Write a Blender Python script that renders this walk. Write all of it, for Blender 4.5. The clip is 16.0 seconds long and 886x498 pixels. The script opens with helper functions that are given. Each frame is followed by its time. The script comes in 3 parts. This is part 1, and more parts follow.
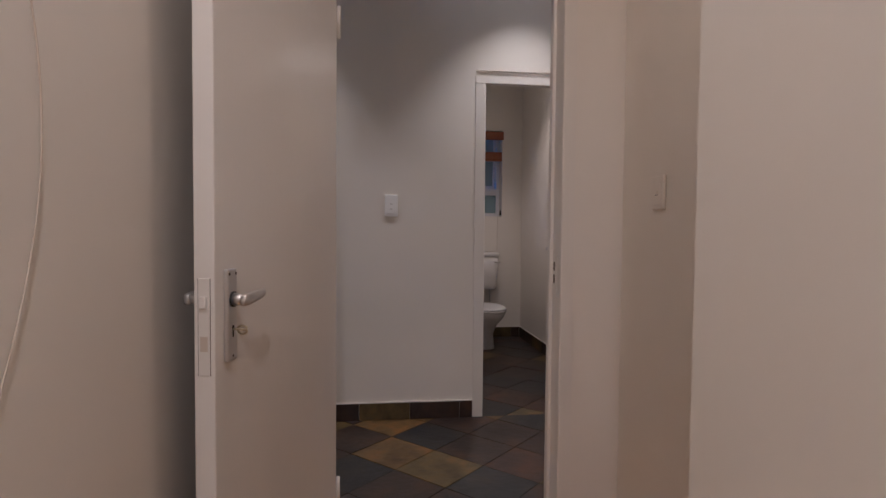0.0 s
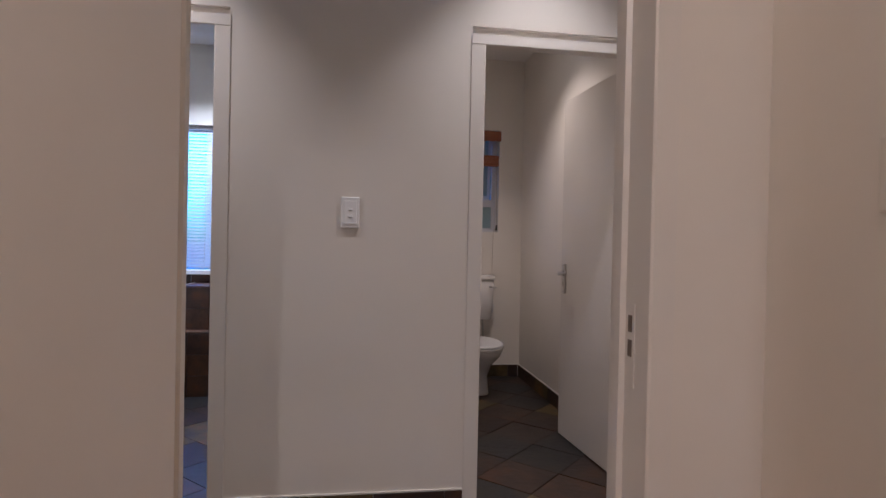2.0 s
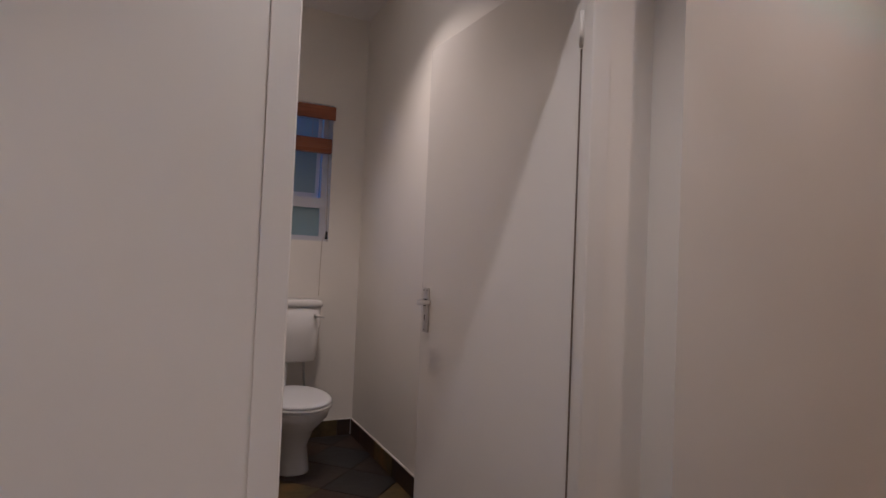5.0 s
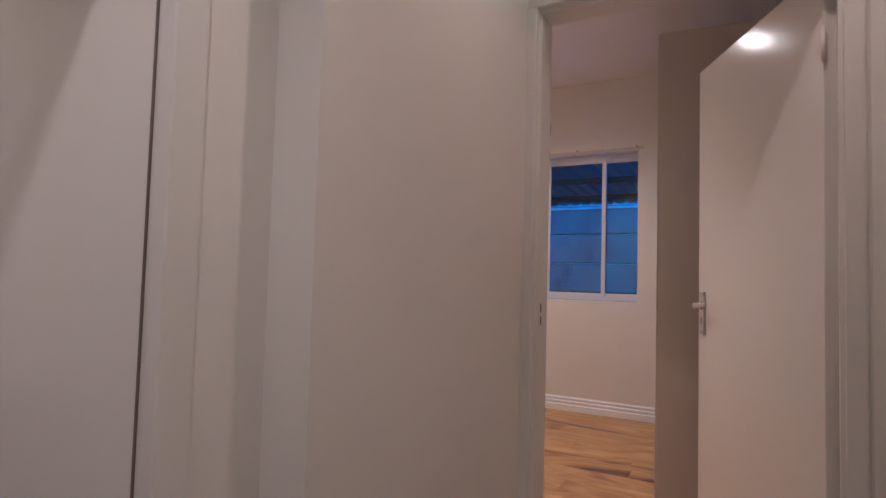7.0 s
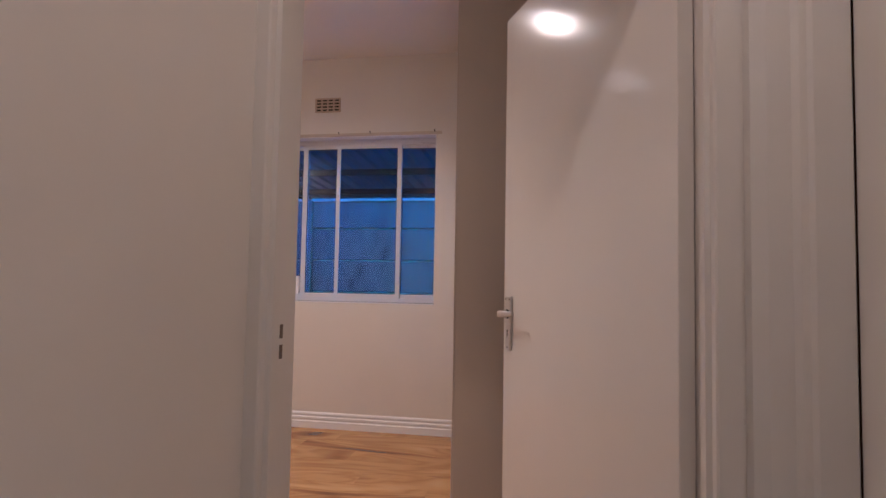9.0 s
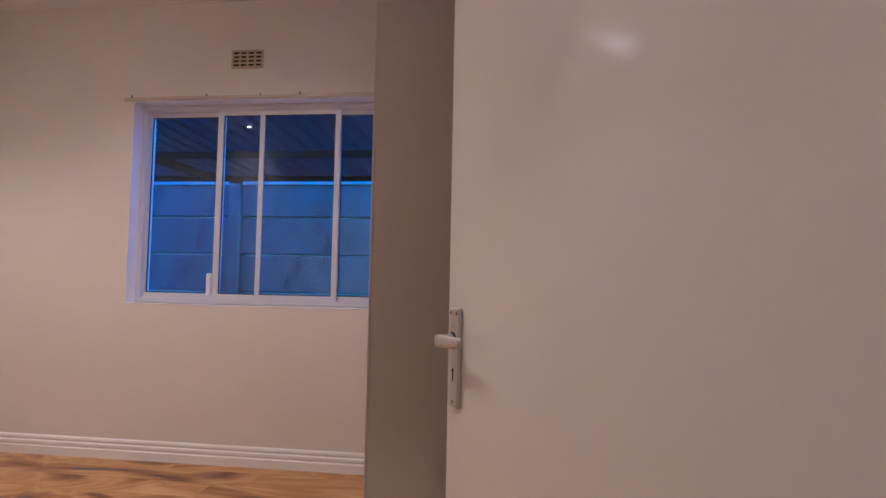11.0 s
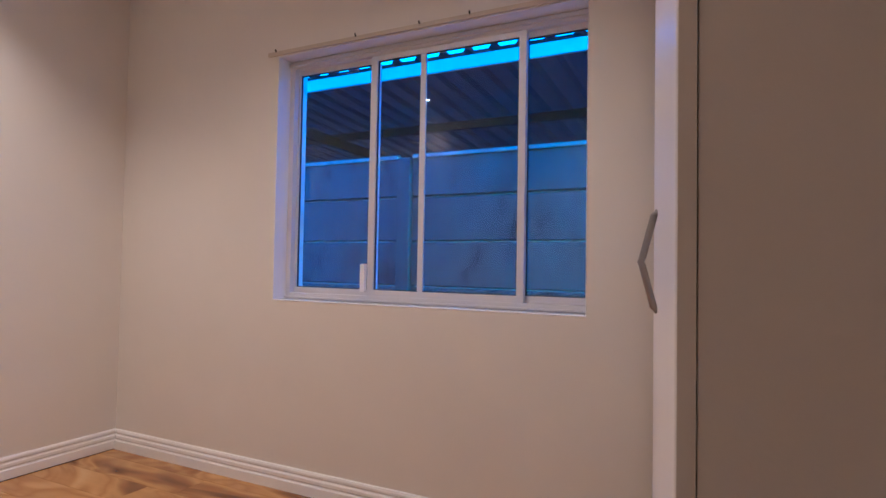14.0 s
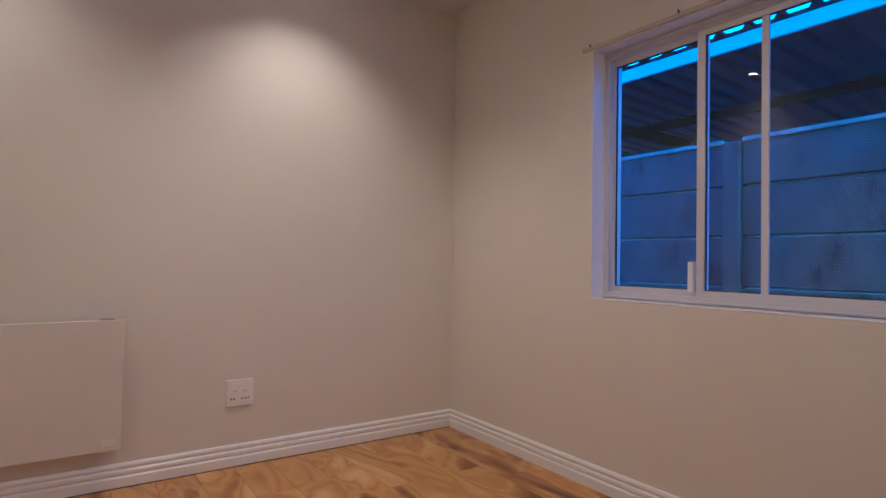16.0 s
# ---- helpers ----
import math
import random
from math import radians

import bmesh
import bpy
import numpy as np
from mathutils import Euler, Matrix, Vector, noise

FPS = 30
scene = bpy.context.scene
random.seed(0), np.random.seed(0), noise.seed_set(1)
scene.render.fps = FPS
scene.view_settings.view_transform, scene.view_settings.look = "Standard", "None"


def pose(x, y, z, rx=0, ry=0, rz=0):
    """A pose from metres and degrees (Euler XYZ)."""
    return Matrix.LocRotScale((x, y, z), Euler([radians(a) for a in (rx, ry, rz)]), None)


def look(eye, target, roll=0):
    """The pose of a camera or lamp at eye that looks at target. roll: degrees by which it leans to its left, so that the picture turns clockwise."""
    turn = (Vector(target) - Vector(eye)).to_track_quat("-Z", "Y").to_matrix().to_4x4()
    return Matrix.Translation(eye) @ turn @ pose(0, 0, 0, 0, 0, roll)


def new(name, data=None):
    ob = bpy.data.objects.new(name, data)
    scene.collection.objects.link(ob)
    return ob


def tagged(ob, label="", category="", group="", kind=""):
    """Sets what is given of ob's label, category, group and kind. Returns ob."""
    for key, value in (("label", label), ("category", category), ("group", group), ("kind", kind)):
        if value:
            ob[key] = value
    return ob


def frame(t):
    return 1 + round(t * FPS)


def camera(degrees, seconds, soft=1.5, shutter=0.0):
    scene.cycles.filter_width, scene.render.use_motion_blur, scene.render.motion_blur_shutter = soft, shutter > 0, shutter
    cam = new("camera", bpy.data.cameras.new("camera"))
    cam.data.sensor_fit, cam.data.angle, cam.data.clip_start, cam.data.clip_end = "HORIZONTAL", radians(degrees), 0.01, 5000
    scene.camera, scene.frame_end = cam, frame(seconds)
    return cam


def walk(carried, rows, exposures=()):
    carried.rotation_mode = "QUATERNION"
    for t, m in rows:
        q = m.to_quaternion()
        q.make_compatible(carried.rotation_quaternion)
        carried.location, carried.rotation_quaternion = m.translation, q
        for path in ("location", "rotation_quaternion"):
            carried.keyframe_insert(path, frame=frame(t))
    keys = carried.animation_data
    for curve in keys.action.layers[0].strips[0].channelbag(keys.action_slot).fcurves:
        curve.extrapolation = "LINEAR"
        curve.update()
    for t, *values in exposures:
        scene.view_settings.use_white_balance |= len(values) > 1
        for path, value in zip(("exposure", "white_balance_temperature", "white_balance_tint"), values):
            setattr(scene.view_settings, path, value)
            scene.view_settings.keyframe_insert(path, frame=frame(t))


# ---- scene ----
cam = camera(76.0, 16.0)
PATH = [
    (0, (0.085, 0.853, 1.148), (0.34, 2.835, 1.07), 0.5),
    (0.5, (0.122, 1.084, 1.154), (0.377, 3.067, 1.083), 0.7),
    (1, (0.169, 1.348, 1.167), (0.425, 3.331, 1.114), 0.8),
    (1.5, (0.185, 1.607, 1.167), (0.448, 3.59, 1.136), 0.8),
    (2, (0.243, 1.823, 1.149), (0.538, 3.801, 1.131), 1.2),
    (2.5, (0.332, 2.063, 1.151), (0.674, 4.034, 1.147), 1.3),
    (3, (0.372, 2.294, 1.142), (0.745, 4.258, 1.151), 1.5),
    (3.2, (0.389, 2.394, 1.138), (0.778, 4.355, 1.156), 1.6),
    (5.5, (0.618, 3.115, 1.137), (1.679, 4.809, 1.199), 2.2),
    (5.8, (0.68, 3.164, 1.142), (1.874, 4.767, 1.207), 2.0),
    (6, (0.741, 3.167, 1.125), (2.024, 4.7, 1.198), 1.9),
    (6.2, (0.781, 3.209, 1.114), (2.156, 4.659, 1.195), 1.8),
    (6.5, (0.87, 3.304, 1.095), (2.388, 4.603, 1.182), 2.1),
    (7, (0.978, 3.383, 1.109), (2.715, 4.369, 1.209), 1.6),
    (7.5, (1.106, 3.42, 1.11), (2.979, 4.115, 1.218), 1.4),
    (8, (1.303, 3.417, 1.119), (3.232, 3.937, 1.229), 1.1),
    (8.5, (1.49, 3.44, 1.118), (3.444, 3.852, 1.226), 1.1),
    (9, (1.699, 3.499, 1.131), (3.666, 3.846, 1.238), 1.0),
    (9.5, (1.887, 3.508, 1.135), (3.863, 3.795, 1.24), 1.2),
    (10, (2.107, 3.481, 1.151), (4.088, 3.737, 1.252), 0.9),
    (10.2, (2.198, 3.481, 1.148), (4.179, 3.734, 1.252), 0.9),
    (12.5, (3.091, 3.656, 1.117), (5.072, 3.914, 1.214), 1.9),
    (13, (3.219, 3.722, 1.121), (5.178, 4.119, 1.213), 1.7),
    (13.5, (3.378, 3.777, 1.127), (5.282, 4.385, 1.2), 1.1),
    (14, (3.568, 3.808, 1.132), (5.36, 4.694, 1.193), 1.0),
    (14.5, (3.607, 3.818, 1.126), (5.266, 4.933, 1.185), 1.4),
    (15, (3.568, 3.881, 1.11), (5.099, 5.166, 1.172), 1.3),
    (15.5, (3.558, 3.924, 1.116), (4.921, 5.386, 1.17), 1.1),
    (16, (3.553, 3.935, 1.125), (4.683, 5.585, 1.166), 0.9),
]
walk(cam, [(t, look(eye, target, roll)) for t, eye, target, roll in PATH], [(0.0, 1.88, 4700.0, 12.0), (1.0, 2.12, 4700.0, 12.0), (3.0, 2.08, 4700.0, 12.0), (6.0, 2.22, 4700.0, 13.0), (9.0, 2.36, 4750.0, 16.0), (12.5, 2.26, 4700.0, 16.0), (13.5, 2.32, 4700.0, 14.0), (15.0, 2.12, 4700.0, 11.5), (16.0, 1.88, 4750.0, 11.5)])

# ---- world and light ----
world = bpy.data.worlds.new("dusk")
scene.world = world
world.use_nodes = True
_wn = world.node_tree.nodes
_sky = _wn.new("ShaderNodeTexSky")
_sky.sky_type, _sky.sun_disc = "NISHITA", False
_sky.sun_elevation, _sky.sun_rotation = radians(4), radians(200)
_tint = _wn.new("ShaderNodeMix")
_tint.data_type, _tint.blend_type = "RGBA", "MULTIPLY"
_tint.inputs[0].default_value = 1.0
_tint.inputs[7].default_value = (0.06, 1.75, 5.9, 1)
world.node_tree.links.new(_sky.outputs[0], _tint.inputs[6])
world.node_tree.links.new(_tint.outputs[2], _wn["Background"].inputs[0])
_wn["Background"].inputs[1].default_value = 0.15

CEIL = 2.83
WARM, NEUTRAL, COOL, BED, HALL, NOOK = (1.0, 0.65, 0.40), (1.0, 0.75, 0.53), (1.0, 0.89, 0.78), (1.0, 0.705, 0.455), (1.0, 0.765, 0.565), (1.0, 0.62, 0.35)
SMALL = (1.0, 0.70, 0.46)
# x, y, ceiling height, watts, colour, cone in degrees, softness of its edge, tilt towards the north wall
DOWNLIGHTS_AND_FILLS = [
    # Hall pair: added at guessed spots to balance the wall brightness, fixtures unknown.
    (0.22, 1.98, CEIL, 3.4, NOOK, 150, 0.7, 0), (0.04, 0.45, CEIL, 17, HALL, 156, 0.7, 0),
    (-0.66, 3.78, CEIL, 14, NEUTRAL, 91, 0.75, 0), (0.98, 3.78, CEIL, 12.5, NEUTRAL, 90, 0.75, 0), (2.15, 3.465, CEIL, 6, WARM, 120, 0.85, 0),
    (1.14, 5.40, 2.76, 12, SMALL, 108, 0.75, 0),
    (-0.95, 6.05, 2.72, 36, COOL, 112, 0.8, 0),
    # The last bedroom lamp is added fill for the wardrobe side, no known fixture.
    (4.66, 6.52, CEIL, 11.5, BED, 112, 0.9, 8), (3.20, 6.52, CEIL, 6, BED, 112, 0.9, 8), (4.48, 5.15, CEIL, 15, BED, 148, 0.8, 0), (3.25, 4.68, CEIL, 5.5, BED, 104, 0.8, 0),
]
for _x, _y, _z, _w, _c, _a, _b, _t in DOWNLIGHTS_AND_FILLS:
    _l = bpy.data.lights.new("downlight_and_fill_lamp", "SPOT")
    _l.energy, _l.color, _l.spot_size, _l.spot_blend, _l.shadow_soft_size = _w, _c, radians(_a), _b, 0.03
    new("downlight_and_fill_lamp", _l).matrix_world = pose(_x, _y, _z - 0.03, _t)


# ---- materials ----
def shader(name, base, rough=0.5, metal=0.0, spec=0.5):
    m = bpy.data.materials.new(name)
    m.use_nodes = True
    b = m.node_tree.nodes["Principled BSDF"]
    b.inputs["Base Color"].default_value = (*base, 1)
    b.inputs["Roughness"].default_value = rough
    b.inputs["Metallic"].default_value = metal
    b.inputs["Specular IOR Level"].default_value = spec
    return m, m.node_tree.nodes, m.node_tree.links, b


def noise_node(n, l, scale, detail=4.0, stretch=None, rand=False, rough=0.55):
    co = n.new("ShaderNodeTexCoord")
    src = co.outputs["Object"]
    if rand:
        info, add = n.new("ShaderNodeObjectInfo"), n.new("ShaderNodeVectorMath")
        mul = n.new("ShaderNodeVectorMath")
        mul.operation = "SCALE"
        mul.inputs[0].default_value = (37.0, 53.0, 19.0)
        l.new(info.outputs["Random"], mul.inputs["Scale"])
        l.new(src, add.inputs[0])
        l.new(mul.outputs[0], add.inputs[1])
        src = add.outputs[0]
    if stretch:
        mp = n.new("ShaderNodeMapping")
        mp.inputs["Scale"].default_value = stretch
        l.new(src, mp.inputs["Vector"])
        src = mp.outputs[0]
    t = n.new("ShaderNodeTexNoise")
    t.inputs["Scale"].default_value, t.inputs["Detail"].default_value = scale, detail
    t.inputs["Roughness"].default_value = rough
    l.new(src, t.inputs["Vector"])
    return t


def ramp(n, l, fac, stops):
    r = n.new("ShaderNodeValToRGB")
    els = r.color_ramp.elements
    while len(els) < len(stops):
        els.new(0.5)
    for e, (p, c) in zip(els, stops):
        e.position, e.color = p, (*c, 1)
    l.new(fac, r.inputs[0])
    return r


def bump(n, l, b, height, strength, dist):
    k = n.new("ShaderNodeBump")
    k.inputs["Strength"].default_value, k.inputs["Distance"].default_value = strength, dist
    l.new(height, k.inputs["Height"])
    l.new(k.outputs[0], b.inputs["Normal"])


def painted(name, base, rough, vary=0.06, grain=90, strength=0.25, dist=0.0015, big=1.3):
    """Paint with large faint blotches and a fine roller texture."""
    m, n, l, b = shader(name, base, rough)
    t = noise_node(n, l, big, 5)
    lo, hi = tuple(c * (1 - vary) for c in base), tuple(min(1, c * (1 + vary)) for c in base)
    r = ramp(n, l, t.outputs["Fac"], [(0.3, lo), (0.7, hi)])
    l.new(r.outputs[0], b.inputs["Base Color"])
    g = noise_node(n, l, grain, 3)
    bump(n, l, b, g.outputs["Fac"], strength, dist)
    return m


M_wall = painted("wall_paint", (0.77, 0.725, 0.655), 0.5, 0.03, 60, 0.12, 0.001)
M_ceiling = painted("ceiling_paint", (0.80, 0.77, 0.74), 0.8, 0.03, 60)
M_door = painted("door_gloss_paint", (0.79, 0.75, 0.69), 0.15, 0.035, 34, 0.11, 0.002, 0.9)
M_frame = painted("frame_enamel", (0.76, 0.72, 0.66), 0.3, 0.04, 60, 0.15)
M_skirt = painted("skirting_gloss_paint", (0.88, 0.87, 0.86), 0.25, 0.03, 60, 0.1)
M_wardrobe = painted("wardrobe_board", (0.60, 0.51, 0.42), 0.5, 0.05, 120, 0.15)
M_wardrobe_front = painted("wardrobe_front_enamel", (0.82, 0.79, 0.76), 0.3, 0.03, 60, 0.1)
M_plastic = painted("white_plastic", (0.86, 0.85, 0.84), 0.3, 0.02, 60, 0.05)
M_heater = painted("heater_panel_paint", (0.74, 0.69, 0.62), 0.6, 0.04, 80, 0.2)
M_alu_white = painted("white_aluminium", (0.66, 0.65, 0.67), 0.35, 0.03, 60, 0.05)
M_batten = painted("painted_batten", (0.60, 0.52, 0.42), 0.6, 0.10, 40, 0.4)
M_ceramic = painted("ceramic", (0.70, 0.675, 0.645), 0.08, 0.02, 8, 0.02)
M_chrome, *_ = shader("satin_metal", (0.66, 0.64, 0.62), 0.42, 0.9)
M_steel, *_ = shader("satin_steel", (0.55, 0.54, 0.52), 0.38, 1.0)
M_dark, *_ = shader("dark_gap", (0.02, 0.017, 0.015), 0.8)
M_hole, *_ = shader("strike_hole", (0.16, 0.12, 0.09), 0.7)
M_screw, *_ = shader("screw_recess", (0.10, 0.07, 0.055), 0.5, 0.5)
M_brass, *_ = shader("key_brass", (0.62, 0.55, 0.40), 0.3, 1.0)
M_rubber, *_ = shader("black_rubber", (0.03, 0.03, 0.03), 0.6)
M_cord, *_ = shader("cord", (0.45, 0.38, 0.30), 0.8)
M_blind_alu, *_ = shader("blind_slat_enamel", (0.55, 0.57, 0.60), 0.4)
M_vent = painted("terracotta_vent", (0.60, 0.48, 0.36), 0.8, 0.1, 60, 0.4)
M_grey_handle, *_ = shader("grey_handle", (0.30, 0.28, 0.27), 0.4, 0.6)


def glowing(name, colour, strength):
    m, n, l, b = shader(name, colour, 0.4)
    b.inputs["Emission Color"].default_value = (*colour, 1)
    b.inputs["Emission Strength"].default_value = strength
    return m


M_lens = glowing("lamp_lens", (1.0, 0.84, 0.66), 16.0)


def glass(name, tint=(1, 1, 1), rough=0.0):
    m, n, l, b = shader(name, tint, rough)
    b.inputs["Transmission Weight"].default_value = 1.0
    b.inputs["IOR"].default_value = 1.45
    return m


M_glass = glass("window_glass", (0.96, 0.98, 1.0))
M_frost = glass("obscure_glass", (0.30, 0.39, 0.38), 0.5)
M_frost.node_tree.nodes["Principled BSDF"].inputs["Transmission Weight"].default_value = 0.12


def wooden(name, stops, rough, along, scale, rand=True, swirl=1.6, fine=0.35, long=0.16, detail=6, coarse=0.6):
    m, n, l, b = shader(name, stops[0][1], rough)
    st = [1.0, 1.0, 1.0]
    st[along] = long
    a = noise_node(n, l, scale, detail, tuple(st), rand, coarse)
    a.inputs["Distortion"].default_value = swirl
    r = ramp(n, l, a.outputs["Fac"], stops)
    st[along] = 0.03
    f = noise_node(n, l, scale * 16, 3, tuple(st), rand)
    mix = n.new("ShaderNodeMix")
    mix.data_type, mix.blend_type = "RGBA", "MULTIPLY"
    mix.inputs[0].default_value = fine
    g = ramp(n, l, f.outputs["Fac"], [(0.35, (0.62, 0.55, 0.5)), (0.62, (1, 1, 1))])
    l.new(r.outputs[0], mix.inputs[6])
    l.new(g.outputs[0], mix.inputs[7])
    l.new(mix.outputs[2], b.inputs["Base Color"])
    bump(n, l, b, f.outputs["Fac"], 0.12, 0.001)
    return m


M_laminate = wooden("laminate", [(0.30, (0.17, 0.062, 0.014)), (0.40, (0.40, 0.18, 0.046)), (0.48, (0.60, 0.32, 0.090)), (0.55, (0.47, 0.22, 0.056)), (0.62, (0.62, 0.33, 0.095)), (0.74, (0.72, 0.44, 0.15))], 0.22, 1, 2.0, True, 2.6, 0.14, 0.34, 2.5, 0.45)
M_redwood = wooden("stained_timber", [(0.3, (0.20, 0.055, 0.02)), (0.7, (0.36, 0.12, 0.045))], 0.4, 0, 6)


def slate(name, brown=False):
    """Multicoloured slate, each tile its own hue by Object Info's Random."""
    m, n, l, b = shader(name, (0.1, 0.08, 0.06), 0.46)
    info = n.new("ShaderNodeObjectInfo")
    hue = ramp(n, l, info.outputs["Random"], [(0.0, (0.034, 0.022, 0.017)), (0.22, (0.021, 0.021, 0.022)), (0.36, (0.130, 0.078, 0.026)),
                                               (0.50, (0.036, 0.024, 0.020)), (0.66, (0.105, 0.075, 0.028)), (0.8, (0.048, 0.027, 0.019)), (0.92, (0.019, 0.020, 0.022))])
    hue.color_ramp.interpolation = "CONSTANT"
    if brown:
        for e, c in zip(hue.color_ramp.elements, ((0.085, 0.042, 0.024), (0.062, 0.036, 0.026), (0.130, 0.066, 0.030), (0.052, 0.031, 0.024), (0.110, 0.054, 0.026), (0.075, 0.039, 0.024), (0.050, 0.034, 0.029))):
            e.color = (*c, 1)
    t = noise_node(n, l, 6, 6, None, True, 0.65)
    blot = ramp(n, l, t.outputs["Fac"], [(0.32, (0.42, 0.40, 0.42)), (0.5, (1, 1, 1)), (0.68, (1.75, 1.3, 0.85))])
    mix = n.new("ShaderNodeMix")
    mix.data_type, mix.blend_type = "RGBA", "MULTIPLY"
    mix.inputs[0].default_value = 1.0
    l.new(hue.outputs[0], mix.inputs[6])
    l.new(blot.outputs[0], mix.inputs[7])
    l.new(mix.outputs[2], b.inputs["Base Color"])
    f = noise_node(n, l, 28, 6, None, True, 0.7)
    bump(n, l, b, f.outputs["Fac"], 0.5, 0.006)
    return m


M_slate = slate("slate")
M_slate_brown = slate("brown_slate", True)
M_grout = painted("grout", (0.055, 0.045, 0.038), 0.9, 0.15, 120, 0.4)


def concrete(name, base, stain=False):
    m, n, l, b = shader(name, base, 0.85)
    t = noise_node(n, l, 5.5, 9, (1.0, 1.0, 0.55), True, 0.72)
    r = ramp(n, l, t.outputs["Fac"], [(0.34, tuple(c * 0.22 for c in base)), (0.44, tuple(c * 0.8 for c in base)), (0.55, base), (0.75, tuple(c * 1.3 for c in base))])
    l.new(r.outputs[0], b.inputs["Base Color"])
    if stain:
        co, sep = n.new("ShaderNodeTexCoord"), n.new("ShaderNodeSeparateXYZ")
        l.new(co.outputs["Object"], sep.inputs[0])
        w = noise_node(n, l, 9, 6, None, True, 0.7)
        add = n.new("ShaderNodeMath")
        add.operation = "MULTIPLY_ADD"
        add.inputs[1].default_value = 0.16
        l.new(w.outputs["Fac"], add.inputs[0])
        l.new(sep.outputs["Z"], add.inputs[2])
        edge = ramp(n, l, add.outputs[0], [(0.335, (1, 1, 1)), (0.352, (0.42, 0.40, 0.38))])
        mix = n.new("ShaderNodeMix")
        mix.data_type, mix.blend_type = "RGBA", "MULTIPLY"
        mix.inputs[0].default_value = 1.0
        l.new(r.outputs[0], mix.inputs[6])
        l.new(edge.outputs[0], mix.inputs[7])
        l.new(mix.outputs[2], b.inputs["Base Color"])
    return m


M_concrete = concrete("precast_concrete", (0.118, 0.118, 0.118))
M_concrete_top = concrete("mossy_precast_concrete", (0.125, 0.125, 0.125), True)
M_paving = concrete("yard_concrete", (0.28, 0.27, 0.25))
M_sky_blocker = concrete("sky_blocker_plaster", (0.17, 0.17, 0.16))
M_plaster_and_lit_cap = concrete("outside_plaster_and_lit_cap", (0.42, 0.40, 0.37))
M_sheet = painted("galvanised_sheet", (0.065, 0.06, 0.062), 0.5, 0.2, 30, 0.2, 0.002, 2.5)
M_fascia = painted("white_fascia", (0.62, 0.62, 0.62), 0.5, 0.05, 60, 0.1)
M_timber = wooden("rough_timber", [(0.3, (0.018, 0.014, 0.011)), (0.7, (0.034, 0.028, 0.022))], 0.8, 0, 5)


# ---- mesh helpers ----
def box(bm, x0, x1, y0, y1, z0, z1):
    v = [bm.verts.new((x, y, z)) for z in (z0, z1) for x, y in ((x0, y0), (x1, y0), (x1, y1), (x0, y1))]
    for f in ((0, 3, 2, 1), (4, 5, 6, 7), (0, 1, 5, 4), (1, 2, 6, 5), (2, 3, 7, 6), (3, 0, 4, 7)):
        bm.faces.new([v[i] for i in f])
    return v


def boxes(*dims, bevel=0.0, seg=2):
    bm = bmesh.new()
    for d in dims:
        box(bm, *d)
    if bevel:
        bmesh.ops.bevel(bm, geom=bm.edges[:], offset=bevel, segments=seg, affect="EDGES", profile=0.5)
    return bm


def prism(bm, outline, axis, a0, a1):
    """A closed outline of (p, q) drawn out along an axis: 'x' takes (y, z), 'y' takes (x, z), 'z' takes (x, y)."""
    put = {"x": lambda a, p, q: (a, p, q), "y": lambda a, p, q: (p, a, q), "z": lambda a, p, q: (p, q, a)}[axis]
    lo = [bm.verts.new(put(a0, p, q)) for p, q in outline]
    hi = [bm.verts.new(put(a1, p, q)) for p, q in outline]
    k = len(outline)
    bm.faces.new(lo), bm.faces.new(hi)
    for i in range(k):
        bm.faces.new((lo[i], lo[(i + 1) % k], hi[(i + 1) % k], hi[i]))
    bmesh.ops.recalc_face_normals(bm, faces=bm.faces[:])
    return bm


def loft(bm, rings, caps=True):
    rows = [[bm.verts.new(p) for p in ring] for ring in rings]
    k = len(rows[0])
    for a, b in zip(rows, rows[1:]):
        for i in range(k):
            bm.faces.new((a[i], a[(i + 1) % k], b[(i + 1) % k], b[i]))
    if caps:
        bm.faces.new(rows[0][::-1]), bm.faces.new(rows[-1])
    bmesh.ops.recalc_face_normals(bm, faces=bm.faces[:])
    return bm


def ring(cx, cy, z, rx, ry, k=28, power=2.0):
    out = []
    for i in range(k):
        a = 2 * math.pi * i / k
        c, s = math.cos(a), math.sin(a)
        out.append((cx + rx * math.copysign(abs(c) ** (2 / power), c), cy + ry * math.copysign(abs(s) ** (2 / power), s), z))
    return out


def tube(points, r, k=8):
    """A round bar along points."""
    bm, rings = bmesh.new(), []
    pts = [Vector(p) for p in points]
    for i, p in enumerate(pts):
        d = (pts[min(i + 1, len(pts) - 1)] - pts[max(i - 1, 0)]).normalized()
        side = d.cross(Vector((0, 0, 1)) if abs(d.z) < 0.9 else Vector((1, 0, 0))).normalized()
        up = side.cross(d)
        rr = r[i] if isinstance(r, (list, tuple)) else r
        rings.append([p + rr * (math.cos(2 * math.pi * j / k) * side + math.sin(2 * math.pi * j / k) * up) for j in range(k)])
    return loft(bm, rings)


def mesh_of(name, bm, material, smooth=False):
    me = bpy.data.meshes.new(name)
    if smooth:
        for f in bm.faces:
            f.smooth = True
    bm.to_mesh(me)
    bm.free()
    me.materials.append(material)
    return me


def part(name, bm, material, parent=None, label="", smooth=False):
    ob = new(name, mesh_of(name, bm, material, smooth))
    if parent is not None:
        ob.parent = parent
    if label:
        ob["label"] = label
    return ob


